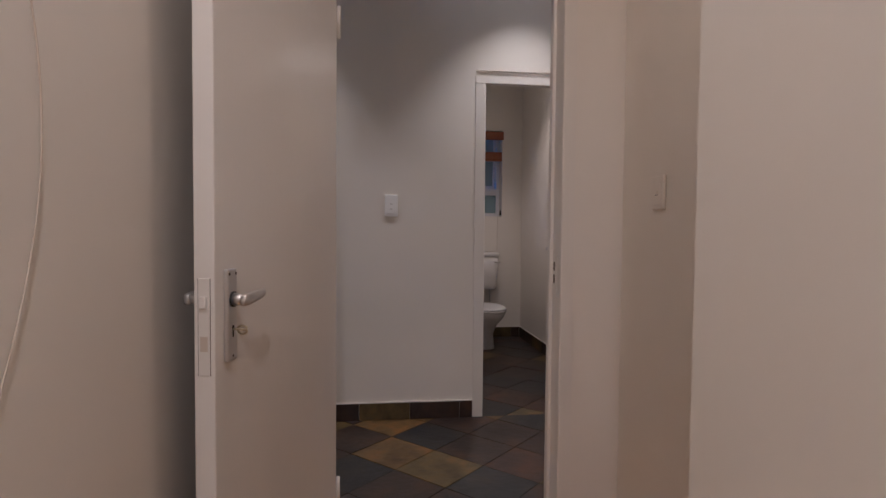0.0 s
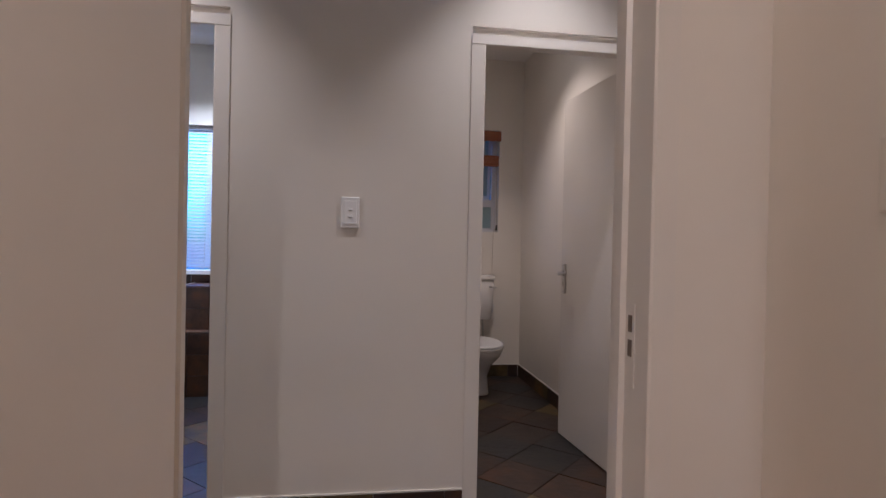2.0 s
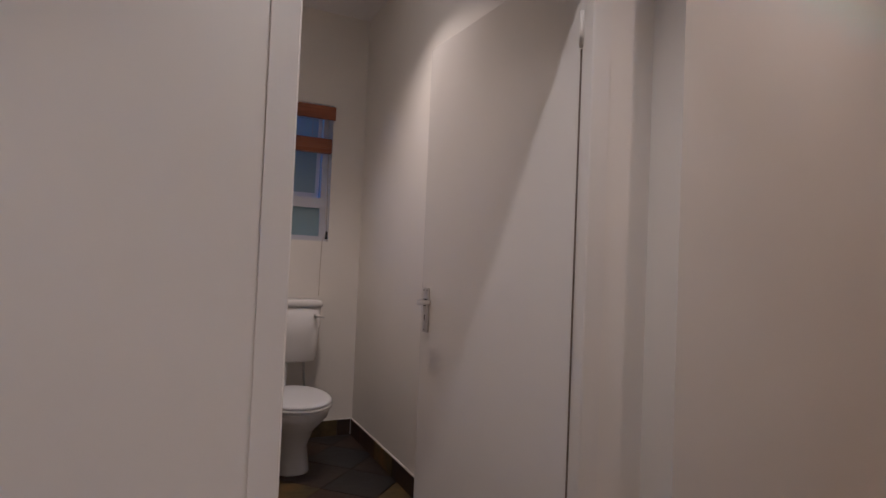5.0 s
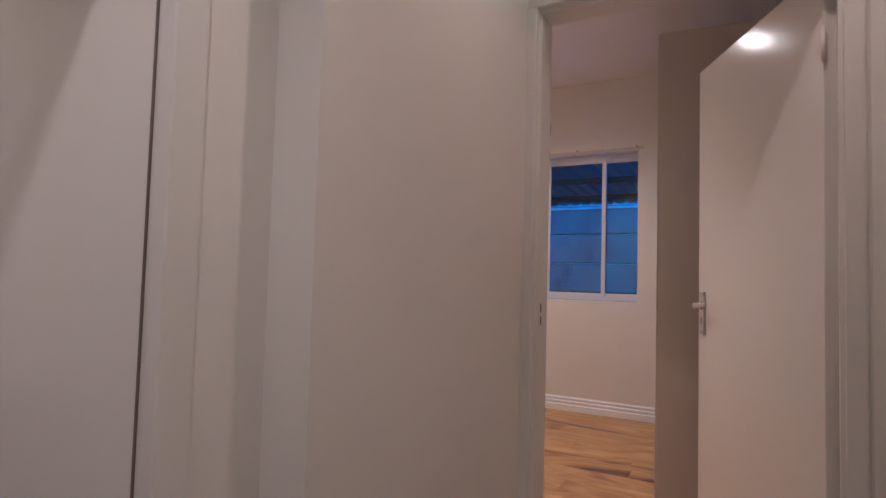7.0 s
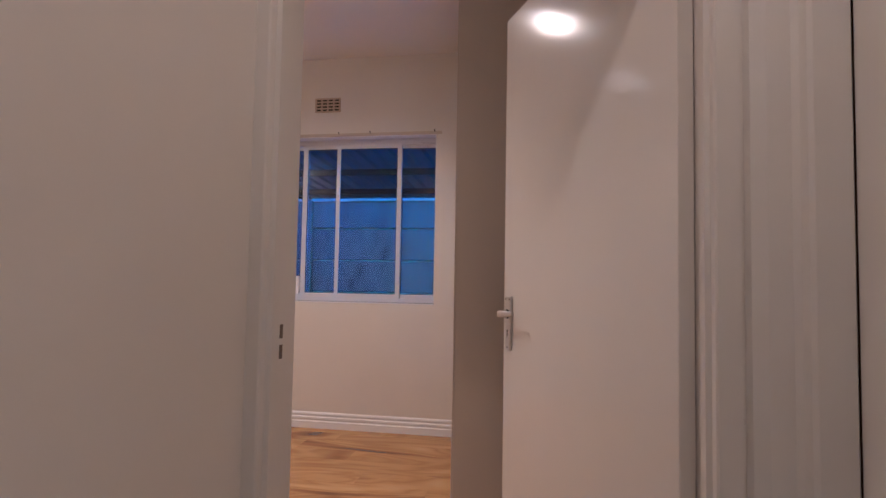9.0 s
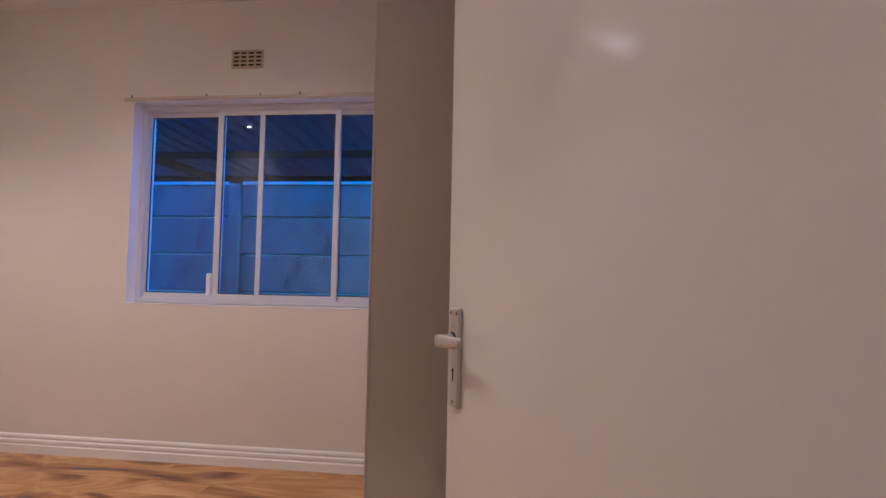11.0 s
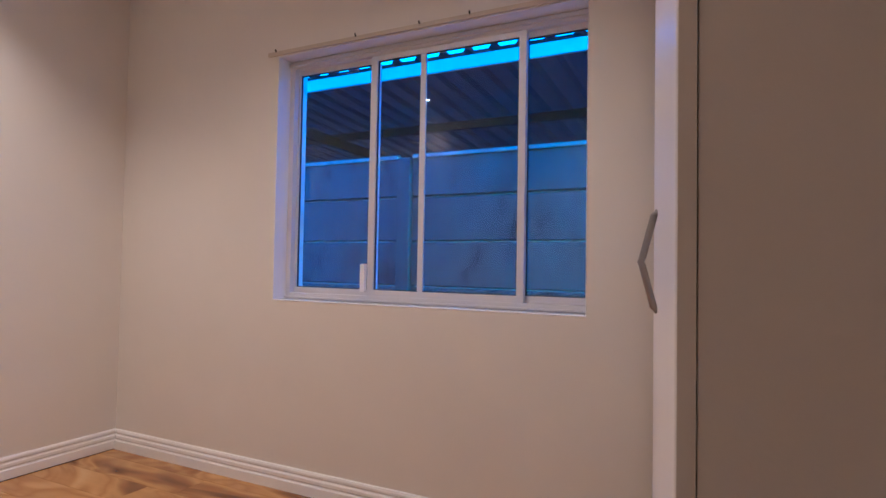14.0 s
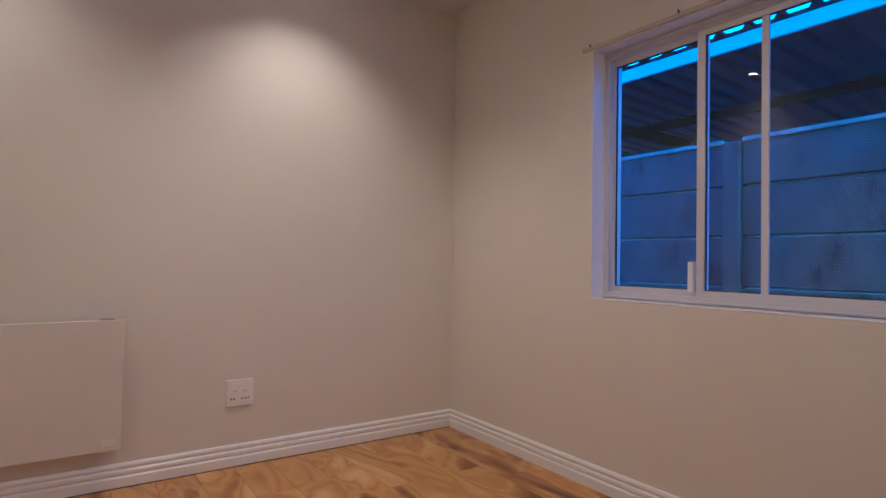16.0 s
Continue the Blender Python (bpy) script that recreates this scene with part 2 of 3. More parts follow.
def thing(name, label, category, kind="", group="", at=None):
    ob = new(name)
    ob.empty_display_size = 0.1
    if at is not None:
        ob.matrix_basis = at
    return tagged(ob, label, category, group, kind)


def solid(name, bm, material, label, category, kind="", group="", smooth=False):
    return tagged(part(name, bm, material, None, "", smooth), label, category, group, kind)


def wall(name, axis, c0, c1, a0, a1, z1, holes=(), label="smooth off-white painted plaster wall", z0=0.0):
    """A wall along an axis between faces c0 and c1, with openings (a, a, z, z)."""
    bm, a = bmesh.new(), a0

    def put(p0, p1, q0, q1):
        if p1 - p0 > 1e-4 and q1 - q0 > 1e-4:
            box(bm, *((p0, p1, c0, c1) if axis == "x" else (c0, c1, p0, p1)), q0, q1)

    for h0, h1, y0, y1 in sorted(holes):
        put(a, h0, z0, z1)
        put(h0, h1, z0, y0)
        put(h0, h1, y1, z1)
        a = h1
    put(a, a1, z0, z1)
    return solid(name, bm, M_wall, label, "wall", "structure")


# ---- the shell ----
HEAD = 2.065
D1, DB, DW, D2 = (-0.052, 0.73), (-1.13, -0.34), (0.765, 1.53), (3.20, 4.056)
EDGE = 0.03
wall("wall_hall_left", "y", -0.44, -0.30, -1.44, 2.72, CEIL)
wall("wall_hall_back", "x", -1.44, -1.30, -0.30, 0.95, CEIL)
wall("wall_hall_near", "y", 0.43, 0.95, -1.30, 1.42, CEIL, label="smooth pale plaster wall ending in a sharp corner")
wall("wall_hall_right", "y", 0.95, 1.09, -1.30, 2.72, CEIL)
wall("wall_lobby_south", "x", 2.72, 2.86, -1.74, 1.09, CEIL, [(D1[0] - EDGE, D1[1] + EDGE, 0, HEAD)])
wall("wall_lobby_south_end", "x", 2.72, 2.94, 1.09, 2.92, CEIL, [(1.90, 2.745, 0, HEAD)])
wall("wall_lobby_west", "y", -1.74, -1.60, 2.86, 4.20, CEIL)
wall("wall_lobby_north", "x", 4.20, 4.34, -1.89, 1.75, CEIL, [(DB[0] - 0.058, DB[1] + 0.058, 0, 2.078), (DW[0] - 0.058, DW[1] + 0.058, 0, 2.078)])
wall("wall_lobby_corner", "x", 4.088, 4.34, 1.75, 2.77, CEIL)
wall("wall_bedroom_west", "y", 2.77, 2.92, 2.94, 7.25, CEIL, [(D2[0] - EDGE, D2[1] + EDGE, 0, HEAD)])
wall("wall_wc_east", "y", 1.66, 1.80, 4.34, 6.66, 2.76)
wall("wall_wc_west", "y", 0.52, 0.66, 4.34, 6.66, 2.76)
wall("wall_wc_north", "x", 6.66, 6.90, 0.52, 1.80, CEIL, [(0.885, 1.445, 1.262, 2.15)])
wall("wall_bathroom_west", "y", -1.89, -1.75, 4.34, 6.66, 2.72)
wall("wall_bathroom_north", "x", 6.66, 6.90, -1.89, 0.52, CEIL, [(-1.60, -0.45, 0.90, 2.07)])
wall("wall_bedroom_south", "x", 2.98, 3.12, 2.92, 5.81, CEIL)
wall("wall_bedroom_north", "x", 7.11, 7.25, 2.92, 5.81, CEIL)
wall("wall_bedroom_east", "y", 5.81, 6.04, 2.98, 7.25, CEIL, [(4.287, 5.893, 0.942, 2.213)])
for _n, _d in (("ceiling_hall", (-0.30, 0.95, -1.30, 2.72, CEIL, CEIL + 0.1)), ("ceiling_lobby", (-1.6, 2.77, 2.86, 4.20, CEIL + 0.002, CEIL + 0.1)),
               ("ceiling_wc", (0.66, 1.66, 4.34, 6.66, 2.76, 2.86)), ("ceiling_bathroom", (-1.75, 0.52, 4.34, 6.66, 2.72, 2.82)),
               ("ceiling_bedroom", (2.92, 5.81, 3.12, 7.11, CEIL, CEIL + 0.1))):
    solid(_n, boxes(_d), M_ceiling, "plain matt white plastered ceiling", "ceiling", "structure")
solid("floor", boxes((-1.95, 6.05, -1.5, 7.3, -0.20, -0.012)), M_grout, "dark grout bed under the floor tiles and boards", "floor", "structure")


# ---- doors ----
def lever_handle(leaf, u, v, face, key=False):
    """A lever on a long back plate; face +1 or -1 is the side of the leaf that it is on, the lever points to the hinges."""
    bm = boxes((u - 0.020, u + 0.020, 0, 0.010, 0.902, 1.080), bevel=0.0045, seg=3)
    for vert in bm.verts:
        vert.co.y = v + face * vert.co.y
    bmesh.ops.recalc_face_normals(bm, faces=bm.faces[:])
    part("handle_plate", bm, M_chrome, leaf, "satin metal back plate")
    z = 1.021
    part("lever_collar", tube([(u, v + face * 0.010, z), (u, v + face * 0.0135, z)], 0.0150, 20), M_rubber, leaf, "black collar", True)
    part("lever_neck", tube([(u, v + face * 0.0135, z), (u, v + face * 0.024, z), (u, v + face * 0.034, z)], [0.0125, 0.0112, 0.0105], 18), M_chrome, leaf, "", True)
    bars = []
    for du, out, dz, hy, hz in ((0.0135, 0.036, -0.001, 0.003, 0.006), (0.0115, 0.036, -0.001, 0.0060, 0.0100), (0.0, 0.037, 0.0, 0.0068, 0.0115), (-0.03, 0.038, 0.002, 0.0064, 0.0108),
                                (-0.06, 0.037, 0.003, 0.0058, 0.0096), (-0.086, 0.034, 0.005, 0.0052, 0.0086), (-0.0895, 0.0335, 0.005, 0.0040, 0.0070)):
        bars.append([(u + du, v + face * (out + hy * math.copysign(abs(math.cos(a)) ** 0.6, math.cos(a))), z + dz + hz * math.copysign(abs(math.sin(a)) ** 0.6, math.sin(a))) for a in (2 * math.pi * (i + 0.5) / 20 for i in range(20))])
    part("lever", loft(bmesh.new(), bars), M_chrome, leaf, "satin metal lever", True)
    for du, zs in ((-0.0135, 1.070), (0.0135, 1.070), (0.0, 0.912)):
        part("screw", tube([(u + du, v + face * 0.0095, zs), (u + du, v + face * 0.0105, zs)], 0.0032, 10), M_screw, leaf, "dark sunk screw")
    kb = tube([(u, v + face * 0.0096, 0.967), (u, v + face * 0.0106, 0.967)], 0.0042, 10)
    box(kb, u - 0.0022, u + 0.0022, min(v + face * 0.0096, v + face * 0.0106), max(v + face * 0.0096, v + face * 0.0106), 0.948, 0.966)
    part("keyhole", kb, M_dark, leaf, "dark keyhole")
    if key:
        loop = [(u - 0.004 + 0.011 * math.cos(a) * 0.3, v + face * (0.027 + 0.011 * math.cos(a)), 0.962 + 0.008 * math.sin(a)) for a in np.linspace(0, 2 * math.pi, 15)]
        part("key", tube([(u, v + face * 0.010, 0.964), (u, v + face * 0.017, 0.964)] + loop, 0.0022, 6), M_brass, leaf, "small metal key in the lock", True)


def door(name, hinge, angle, width, label, body=-1, key=False, drop=0.015):
    """A flush door on a hinge at the angle that its leaf points to; body: on which side of the hinge line its thickness lies."""
    d = thing(name, label, "door", "structure", at=pose(hinge[0], hinge[1], 0, 0, 0, angle))
    v0, v1 = sorted((0.0, body * 0.04))
    leaf = part("leaf", boxes((0.004, width, v0, v1, 0.008, 2.03), bevel=0.0025), M_door, d)
    lever_handle(leaf, width - 0.052, v1, 1, key)
    lever_handle(leaf, width - 0.052, v0, -1)
    part("lock_plate", boxes((width - 0.001, width + 0.0016, v0 + 0.009, v1 - 0.009, 0.885, 1.065), bevel=0.0006, seg=1), M_frame, leaf, "painted lock plate in the door's edge")
    for v in (v0 + 0.0078, v1 - 0.009):
        part("groove", boxes((width - 0.001, width + 0.0004, v, v + 0.0012, 0.885, 1.065)), M_hole, leaf, "dark joint beside the lock plate")
    part("latch", boxes((width, width + 0.009, v0 + 0.014, v1 - 0.014, 1.01, 1.032), bevel=0.002), M_frame, leaf)
    part("bolt_slot", boxes((width, width + 0.0022, v0 + 0.013, v1 - 0.013, 0.93, 0.958)), M_wardrobe, leaf)
    for c in leaf.children:
        c.location.z -= drop
    for z in (0.22, 1.75):
        part("hinge", tube([(-0.004, 0.0 - body * 0.004, z), (-0.004, 0.0 - body * 0.004, z + 0.1)], 0.006, 10), M_frame, d, "painted steel butt hinge", True)
    return d


def door_frame(name, axis, a0, a1, c0, c1, stop0, stop1, strike=None, sd=0.010, lip=2.035, e=0.03, fl=0.045):
    """A pressed steel frame round an opening: linings, stops and flanges; strike: the side that holds the lock's strike."""
    f = thing(name, "off-white enamelled pressed steel door frame", "door frame", "structure")

    def jamb(side):
        s = 1 if side == 0 else -1
        a = a0 if side == 0 else a1
        prof = [(a - s * e, c0), (a - s * fl, c0), (a - s * fl, c0 - 0.005), (a - s * 0.004, c0 - 0.006), (a, c0 - 0.003), (a, stop0), (a + s * sd, stop0 + 0.004),
                (a + s * sd, stop1 - 0.004), (a, stop1), (a, c1 + 0.003), (a - s * 0.004, c1 + 0.006), (a - s * fl, c1 + 0.005), (a - s * fl, c1), (a - s * e, c1)]
        if axis == "y":
            prof = [(q, p) for p, q in prof]
        bm = prism(bmesh.new(), prof, "z", 0.0, lip)
        return part("jamb", bm, M_frame, f)

    left, right = jamb(0), jamb(1)
    w0, w1 = a0 - fl, a1 + fl
    top = lip + (0.08 if lip > 2.02 else 0.047)
    prof = [(c0, min(top, lip + 0.03)), (c0, top), (c0 - 0.005, top), (c0 - 0.006, lip + 0.004), (c0 - 0.003, lip), (stop0, lip), (stop0 + 0.004, min(lip, 2.021)), (stop1 - 0.004, min(lip, 2.021)), (stop1, 2.035),
            (c1 + 0.003, 2.035), (c1 + 0.006, 2.039), (c1 + 0.005, 2.115), (c1, 2.115), (c1, 2.065)]
    if lip < 2.02:
        prof[0] = (c0 + 0.04, top)
        prof[-1] = (c1, 2.078)
        prof.append((c0 + 0.04, 2.078))
        part("head_fillet", boxes((w0 + 0.006, w1 - 0.006, c0 + 0.022, c0 + 0.0395, top - 0.002, 2.0785)), M_wall, f, "recessed joint above the frame")
    part("head", prism(bmesh.new(), prof, axis, w0, w1), M_frame, f)
    if strike is not None:
        s, a = (1, a0) if strike == 0 else (-1, a1)
        mid = stop0 - 0.022 if stop0 > (c0 + c1) / 2 - 0.02 else stop1 + 0.022
        q0, q1 = mid - 0.014, mid + 0.014

        def lay(p0, p1, r0, r1, z0, z1):
            p0, p1 = sorted((p0, p1))
            return (p0, p1, r0, r1, z0, z1) if axis == "x" else (r0, r1, p0, p1, z0, z1)

        part("strike_plate", boxes(lay(a, a + s * 0.0015, q0, q1, 0.90, 1.05)), M_frame, right if strike else left, "painted strike plate")
        for z0, z1 in ((0.998, 1.028), (0.954, 0.984)):
            part("strike_slot", boxes(lay(a + s * 0.0014, a + s * 0.0024, q0 + 0.008, q1 - 0.006, z0, z1)), M_hole, right if strike else left, "strike hole")
    return f


door_frame("door_frame_1", "x", *D1, 2.72, 2.86, 2.80, 2.83, 1)
door_frame("door_frame_2", "x", *DB, 4.20, 4.34, 4.26, 4.294, None, lip=2.0, e=0.058, fl=0.062)
_f3 = door_frame("door_frame_3", "x", *DW, 4.20, 4.34, 4.225, 4.245, None, 0.0008, 2.0, 0.058, 0.062)
# Dark strip painted as the shade in the gap beside the hinges.
part("gap_shade", boxes((1.5268, 1.531, 4.237, 4.2425, 0.0, 1.745)), M_hole, _f3, "dark strip standing in for the shaded gap at the hinges")
door_frame("door_frame_4", "y", *D2, 2.77, 2.92, 2.79, 2.83, 1)
_f5 = thing("door_frame_5", "off-white enamelled steel jamb with rounded folds in the lobby corner", "door frame", "structure")
part("jamb", prism(bmesh.new(), [(2.77, 3.150), (2.752, 3.145), (2.745, 3.120), (2.744, 3.082), (2.735, 3.072), (2.722, 3.066), (2.717, 3.058), (2.717, 3.001), (2.722, 2.997), (2.77, 2.997)], "z", 0.0, 2.08), M_frame, _f5)
# Dark filler painted as the gap's shade; it also blocks light from outside.
part("gap_shade", boxes((2.7185, 2.769, 2.9405, 2.990, 0.0, 2.08)), M_hole, _f5, "dark strip standing in for the shaded gap at the hinges")
door("door_1", (-0.022, 2.722), 257.6, 0.812, "open off-white flush door with a metal lever and a key in the lock", -1, True)
door("door_2", (-1.125, 4.32), 83.8, 0.86, "off-white flush bathroom door standing open inwards", 1)
door("door_3", (1.530, 4.243), 93.6, 0.905, "off-white flush door of the toilet room standing open", -1, False, 0.035)
door("door_4", (2.872, 3.235), 27.3, 0.855, "glossy off-white flush bedroom door standing open", -1, False, 0.0)
door("door_5", (2.722, 2.997), 180.0, 0.83, "closed off-white flush door at the lobby's end", 1)

# ---- floors, skirtings ----
def clip(poly, x0, x1, y0, y1):
    for axis, lim, sign in ((0, x0, 1), (0, x1, -1), (1, y0, 1), (1, y1, -1)):
        out = []
        for i, p in enumerate(poly):
            q = poly[(i + 1) % len(poly)]
            dp, dq = sign * (p[axis] - lim), sign * (q[axis] - lim)
            if dp >= 0:
                out.append(p)
            if dp * dq < 0:
                k = dp / (dp - dq)
                out.append((p[0] + k * (q[0] - p[0]), p[1] + k * (q[1] - p[1])))
        poly = out
        if len(poly) < 3:
            return []
    return poly


def area(poly):
    return abs(sum(p[0] * q[1] - q[0] * p[1] for p, q in zip(poly, poly[1:] + poly[:1]))) / 2


def slate_floor(name, x0, x1, y0, y1, size=0.30, turn=45.0, seed=1):
    f = thing(name, "multicoloured dark slate tiles laid diagonally", "floor", "structure")
    rnd = random.Random(seed)
    c, s = math.cos(radians(turn)), math.sin(radians(turn))
    n = int(6 / size)
    for i in range(-n, n):
        for j in range(-n, n):
            h = size / 2 - 0.002
            quad = [((i * size + a) * c - (j * size + b) * s + 0.63, (i * size + a) * s + (j * size + b) * c + 3.71) for a, b in ((-h, -h), (h, -h), (h, h), (-h, h))]
            poly = clip(quad, x0, x1, y0, y1)
            if not poly or area(poly) < 0.0008:
                continue
            top = -0.001 + rnd.uniform(-0.0015, 0.0012)
            part("tile", prism(bmesh.new(), poly, "z", -0.013, top), M_slate, f)


def planks(name, x0, x1, y0, y1, width=0.19, length=1.29, seed=3):
    f = thing(name, "warm brown wood-look laminate boards", "floor", "structure")
    rnd = random.Random(seed)
    x = x0
    while x < x1 - 0.01:
        w = min(width, x1 - x)
        y = y0 - rnd.uniform(0.05, length - 0.1)
        while y < y1:
            a, b = max(y, y0), min(y + length, y1)
            if b - a > 0.02:
                bm = boxes((-(w / 2 - 0.0006), w / 2 - 0.0006, a - b + 0.0006 + (b - a) / 2, (b - a) / 2 - 0.0006, -0.012, 0.0), bevel=0.0004, seg=1)
                part("plank", bm, M_laminate, f).location = (x + w / 2, (a + b) / 2, 0)
            y += length
        x += width


SKIRT = [(0, 0), (0.021, 0), (0.021, 0.048), (0.018, 0.052), (0.011, 0.055), (0.011, 0.060), (0.017, 0.065), (0.017, 0.079), (0.014, 0.083), (0.008, 0.086), (0.008, 0.091), (0.013, 0.096), (0.013, 0.105), (0.008, 0.114), (0, 0.116)]


def skirting(name, axis, face, sign, a0, a1):
    outline = [(face + sign * d, z) for d, z in SKIRT]
    return solid(name, prism(bmesh.new(), outline, "x" if axis == "x" else "y", a0, a1), M_skirt, "white moulded skirting board with two grooves", "skirting", "structure")


skirting("baseboard_north", "x", 7.11, -1, 2.92, 5.81)
skirting("baseboard_east", "y", 5.81, -1, 3.12, 7.091)
# Dark strip painted as the shadow line where the skirting meets the boards.
solid("skirting_gap_shade", boxes((2.95, 5.785, 7.0865, 7.089, 0.0, 0.0035)), M_dark, "dark strip standing in for the shadow line between boards and skirting", "trim", "structure")
skirting("baseboard_west", "y", 2.92, 1, 4.085, 7.091)


def tile_skirting(name, axis, face, sign, a0, a1, seed):
    t = thing(name, "dark slate tile skirting with a pale grout line on top", "skirting", "structure")
    rnd, a = random.Random(seed), a0
    while a < a1 - 0.01:
        b = min(a + 0.3, a1)
        p0, p1 = sorted((face, face + sign * 0.010))
        part("tile", boxes((a + 0.001, b - 0.001, p0, p1, 0.0, 0.1 + rnd.uniform(-0.001, 0.001)) if axis == "x" else (p0, p1, a + 0.001, b - 0.001, 0.0, 0.1), bevel=0.001, seg=1), M_slate, t)
        a = b
    p0, p1 = sorted((face, face + sign * 0.008))
    part("grout_line", boxes((a0, a1, p0, p1, 0.101, 0.107) if axis == "x" else (p0, p1, a0, a1, 0.101, 0.107)), M_frame, t, "pale grout bead")


tile_skirting("baseboard_lobby", "x", 4.20, -1, DB[1] + 0.064, DW[0] - 0.064, 4)
tile_skirting("baseboard_wc_north", "x", 6.66, -1, 0.66, 1.648, 5)
tile_skirting("baseboard_wc_east", "y", 1.66, -1, 4.36, 6.648, 6)
tile_skirting("baseboard_wc_west", "y", 0.66, 1, 4.36, 6.648, 7)
tile_skirting("baseboard_bathroom", "x", 4.34, 1, DB[1] + 0.05, 0.5, 8)

# ---- windows ----
def bedroom_window():
    w = thing("window_1", "white aluminium sliding window in a plastered reveal", "window", "structure")
    x0, x1 = 5.90, 5.965
    y0, y1, z0, z1 = 4.287, 5.893, 0.942, 2.213
    fr = part("window_frame", boxes((x0, x1, y0, y1, z0, z0 + 0.038), (x0, x1, y0, y1, z1 - 0.045, z1), (x0, x1, y0, y0 + 0.016, z0 + 0.038, z1 - 0.045), (x0, x1, y1 - 0.034, y1, z0 + 0.038, z1 - 0.045)), M_alu_white, w)
    part("track", boxes((x0 - 0.012, x0, y0, y1, z1 - 0.030, z1 - 0.016)), M_alu_white, fr)
    part("track", boxes((x0 - 0.012, x0, y0, y1, z0 + 0.012, z0 + 0.020)), M_alu_white, fr)

    def sash(a, b, x, lift, stiles):
        bot, top = z0 + 0.038, z1 - 0.045 - lift
        s = part("sash", boxes((x - 0.012, x + 0.012, a, b, bot, bot + 0.030), (x - 0.012, x + 0.012, a, b, top - 0.026, top), (x - 0.014, x + 0.014, a, a + stiles[0], bot + 0.030, top - 0.026), (x - 0.014, x + 0.014, b - stiles[1], b, bot + 0.030, top - 0.026)), M_alu_white, w)
        p = part("pane", boxes((x - 0.002, x + 0.002, a + stiles[0] - 0.004, b - stiles[1] + 0.004, bot + 0.026, top - 0.022)), M_glass, s, "clear window glass")
        p.visible_shadow = False
        g0, g1, h0, h1 = a + stiles[0], b - stiles[1], bot + 0.030, top - 0.026
        part("gasket", boxes((x - 0.005, x + 0.005, g0, g1, h1 - 0.005, h1 + 0.0005), (x - 0.005, x + 0.005, g0, g1, h0 - 0.0005, h0 + 0.004), (x - 0.005, x + 0.005, g0 - 0.0005, g0 + 0.004, h0 + 0.004, h1 - 0.005), (x - 0.005, x + 0.005, g1 - 0.004, g1 + 0.0005, h0 + 0.004, h1 - 0.005)), M_rubber, s, "thin black glazing gasket")
        return s

    sash(5.350, y1 - 0.034, 5.945, 0.0, (0.020, 0.012))
    mid = sash(4.576, 5.377, 5.918, 0.0, (0.032, 0.036))
    part("glazing_bar", boxes((5.912, 5.924, 5.072, 5.101, z0 + 0.068, z1 - 0.071)), M_alu_white, mid)
    sash(y0 + 0.016, 4.604, 5.945, 0.0, (0.010, 0.026))
    part("latch", boxes((5.880, 5.906, 5.379, 5.405, 1.000, 1.138), bevel=0.004), M_plastic, w, "white sliding-window latch")
    part("reveal", boxes((5.8085, 5.90, y1 - 0.004, y1 - 0.001, z0, z1)), M_skirt, w, "white painted reveal")
    part("reveal", boxes((5.8085, 5.90, y0 + 0.001, y0 + 0.004, z0, z1)), M_skirt, w, "white painted reveal")
    part("reveal", boxes((5.8085, 5.90, y0 + 0.004, y1 - 0.004, z1 - 0.004, z1 - 0.001)), M_skirt, w, "white painted reveal")
    part("window_sill", boxes((5.8075, 5.90, y0 + 0.002, y1 - 0.002, z0 - 0.001, z0 + 0.006), bevel=0.002), M_skirt, w, "white painted sill")


bedroom_window()


def wc_window():
    w = thing("window_2", "small white aluminium window with the top sash ajar", "window", "structure")
    x0, x1, z0, z1, y = 0.885, 1.445, 1.262, 2.15, 6.80
    part("window_frame", boxes((x0, x1, y - 0.025, y + 0.025, z0, z0 + 0.035), (x0, x1, y - 0.025, y + 0.025, z1 - 0.035, z1), (x0, x0 + 0.035, y - 0.025, y + 0.025, z0 + 0.035, z1 - 0.035),
                                (x1 - 0.035, x1, y - 0.025, y + 0.025, z0 + 0.035, z1 - 0.035), (x0 + 0.035, x1 - 0.035, y - 0.025, y + 0.025, 1.486, 1.552)), M_alu_white, w)
    p = part("pane", boxes((x0 + 0.03, x1 - 0.03, y - 0.003, y + 0.003, z0 + 0.03, 1.49)), M_frost, w, "obscure glass")
    p.visible_shadow = False
    sash = part("sash", boxes((-0.242, 0.242, -0.012, 0.012, -0.558, -0.525), (-0.242, 0.242, -0.012, 0.012, -0.025, 0), (-0.242, -0.217, -0.012, 0.012, -0.525, -0.025), (0.217, 0.242, -0.012, 0.012, -0.525, -0.025)), M_alu_white, w, "top-hung sash pushed open")
    sash.matrix_basis = pose(1.165, y + 0.016, 2.113, 3, 0, 0)
    p = part("pane", boxes((-0.22, 0.22, -0.002, 0.002, -0.53, -0.02)), M_frost, sash, "obscure glass")
    p.visible_shadow = False
    part("stay", tube([(1.13, 6.77, 1.59), (1.13, 6.775, 1.562), (1.15, 6.86, 1.562)], 0.006, 8), M_rubber, w, "black window stay")
    part("stay_catch", boxes((1.112, 1.132, 6.762, 6.774, 1.556, 1.636), bevel=0.003), M_rubber, w)


wc_window()


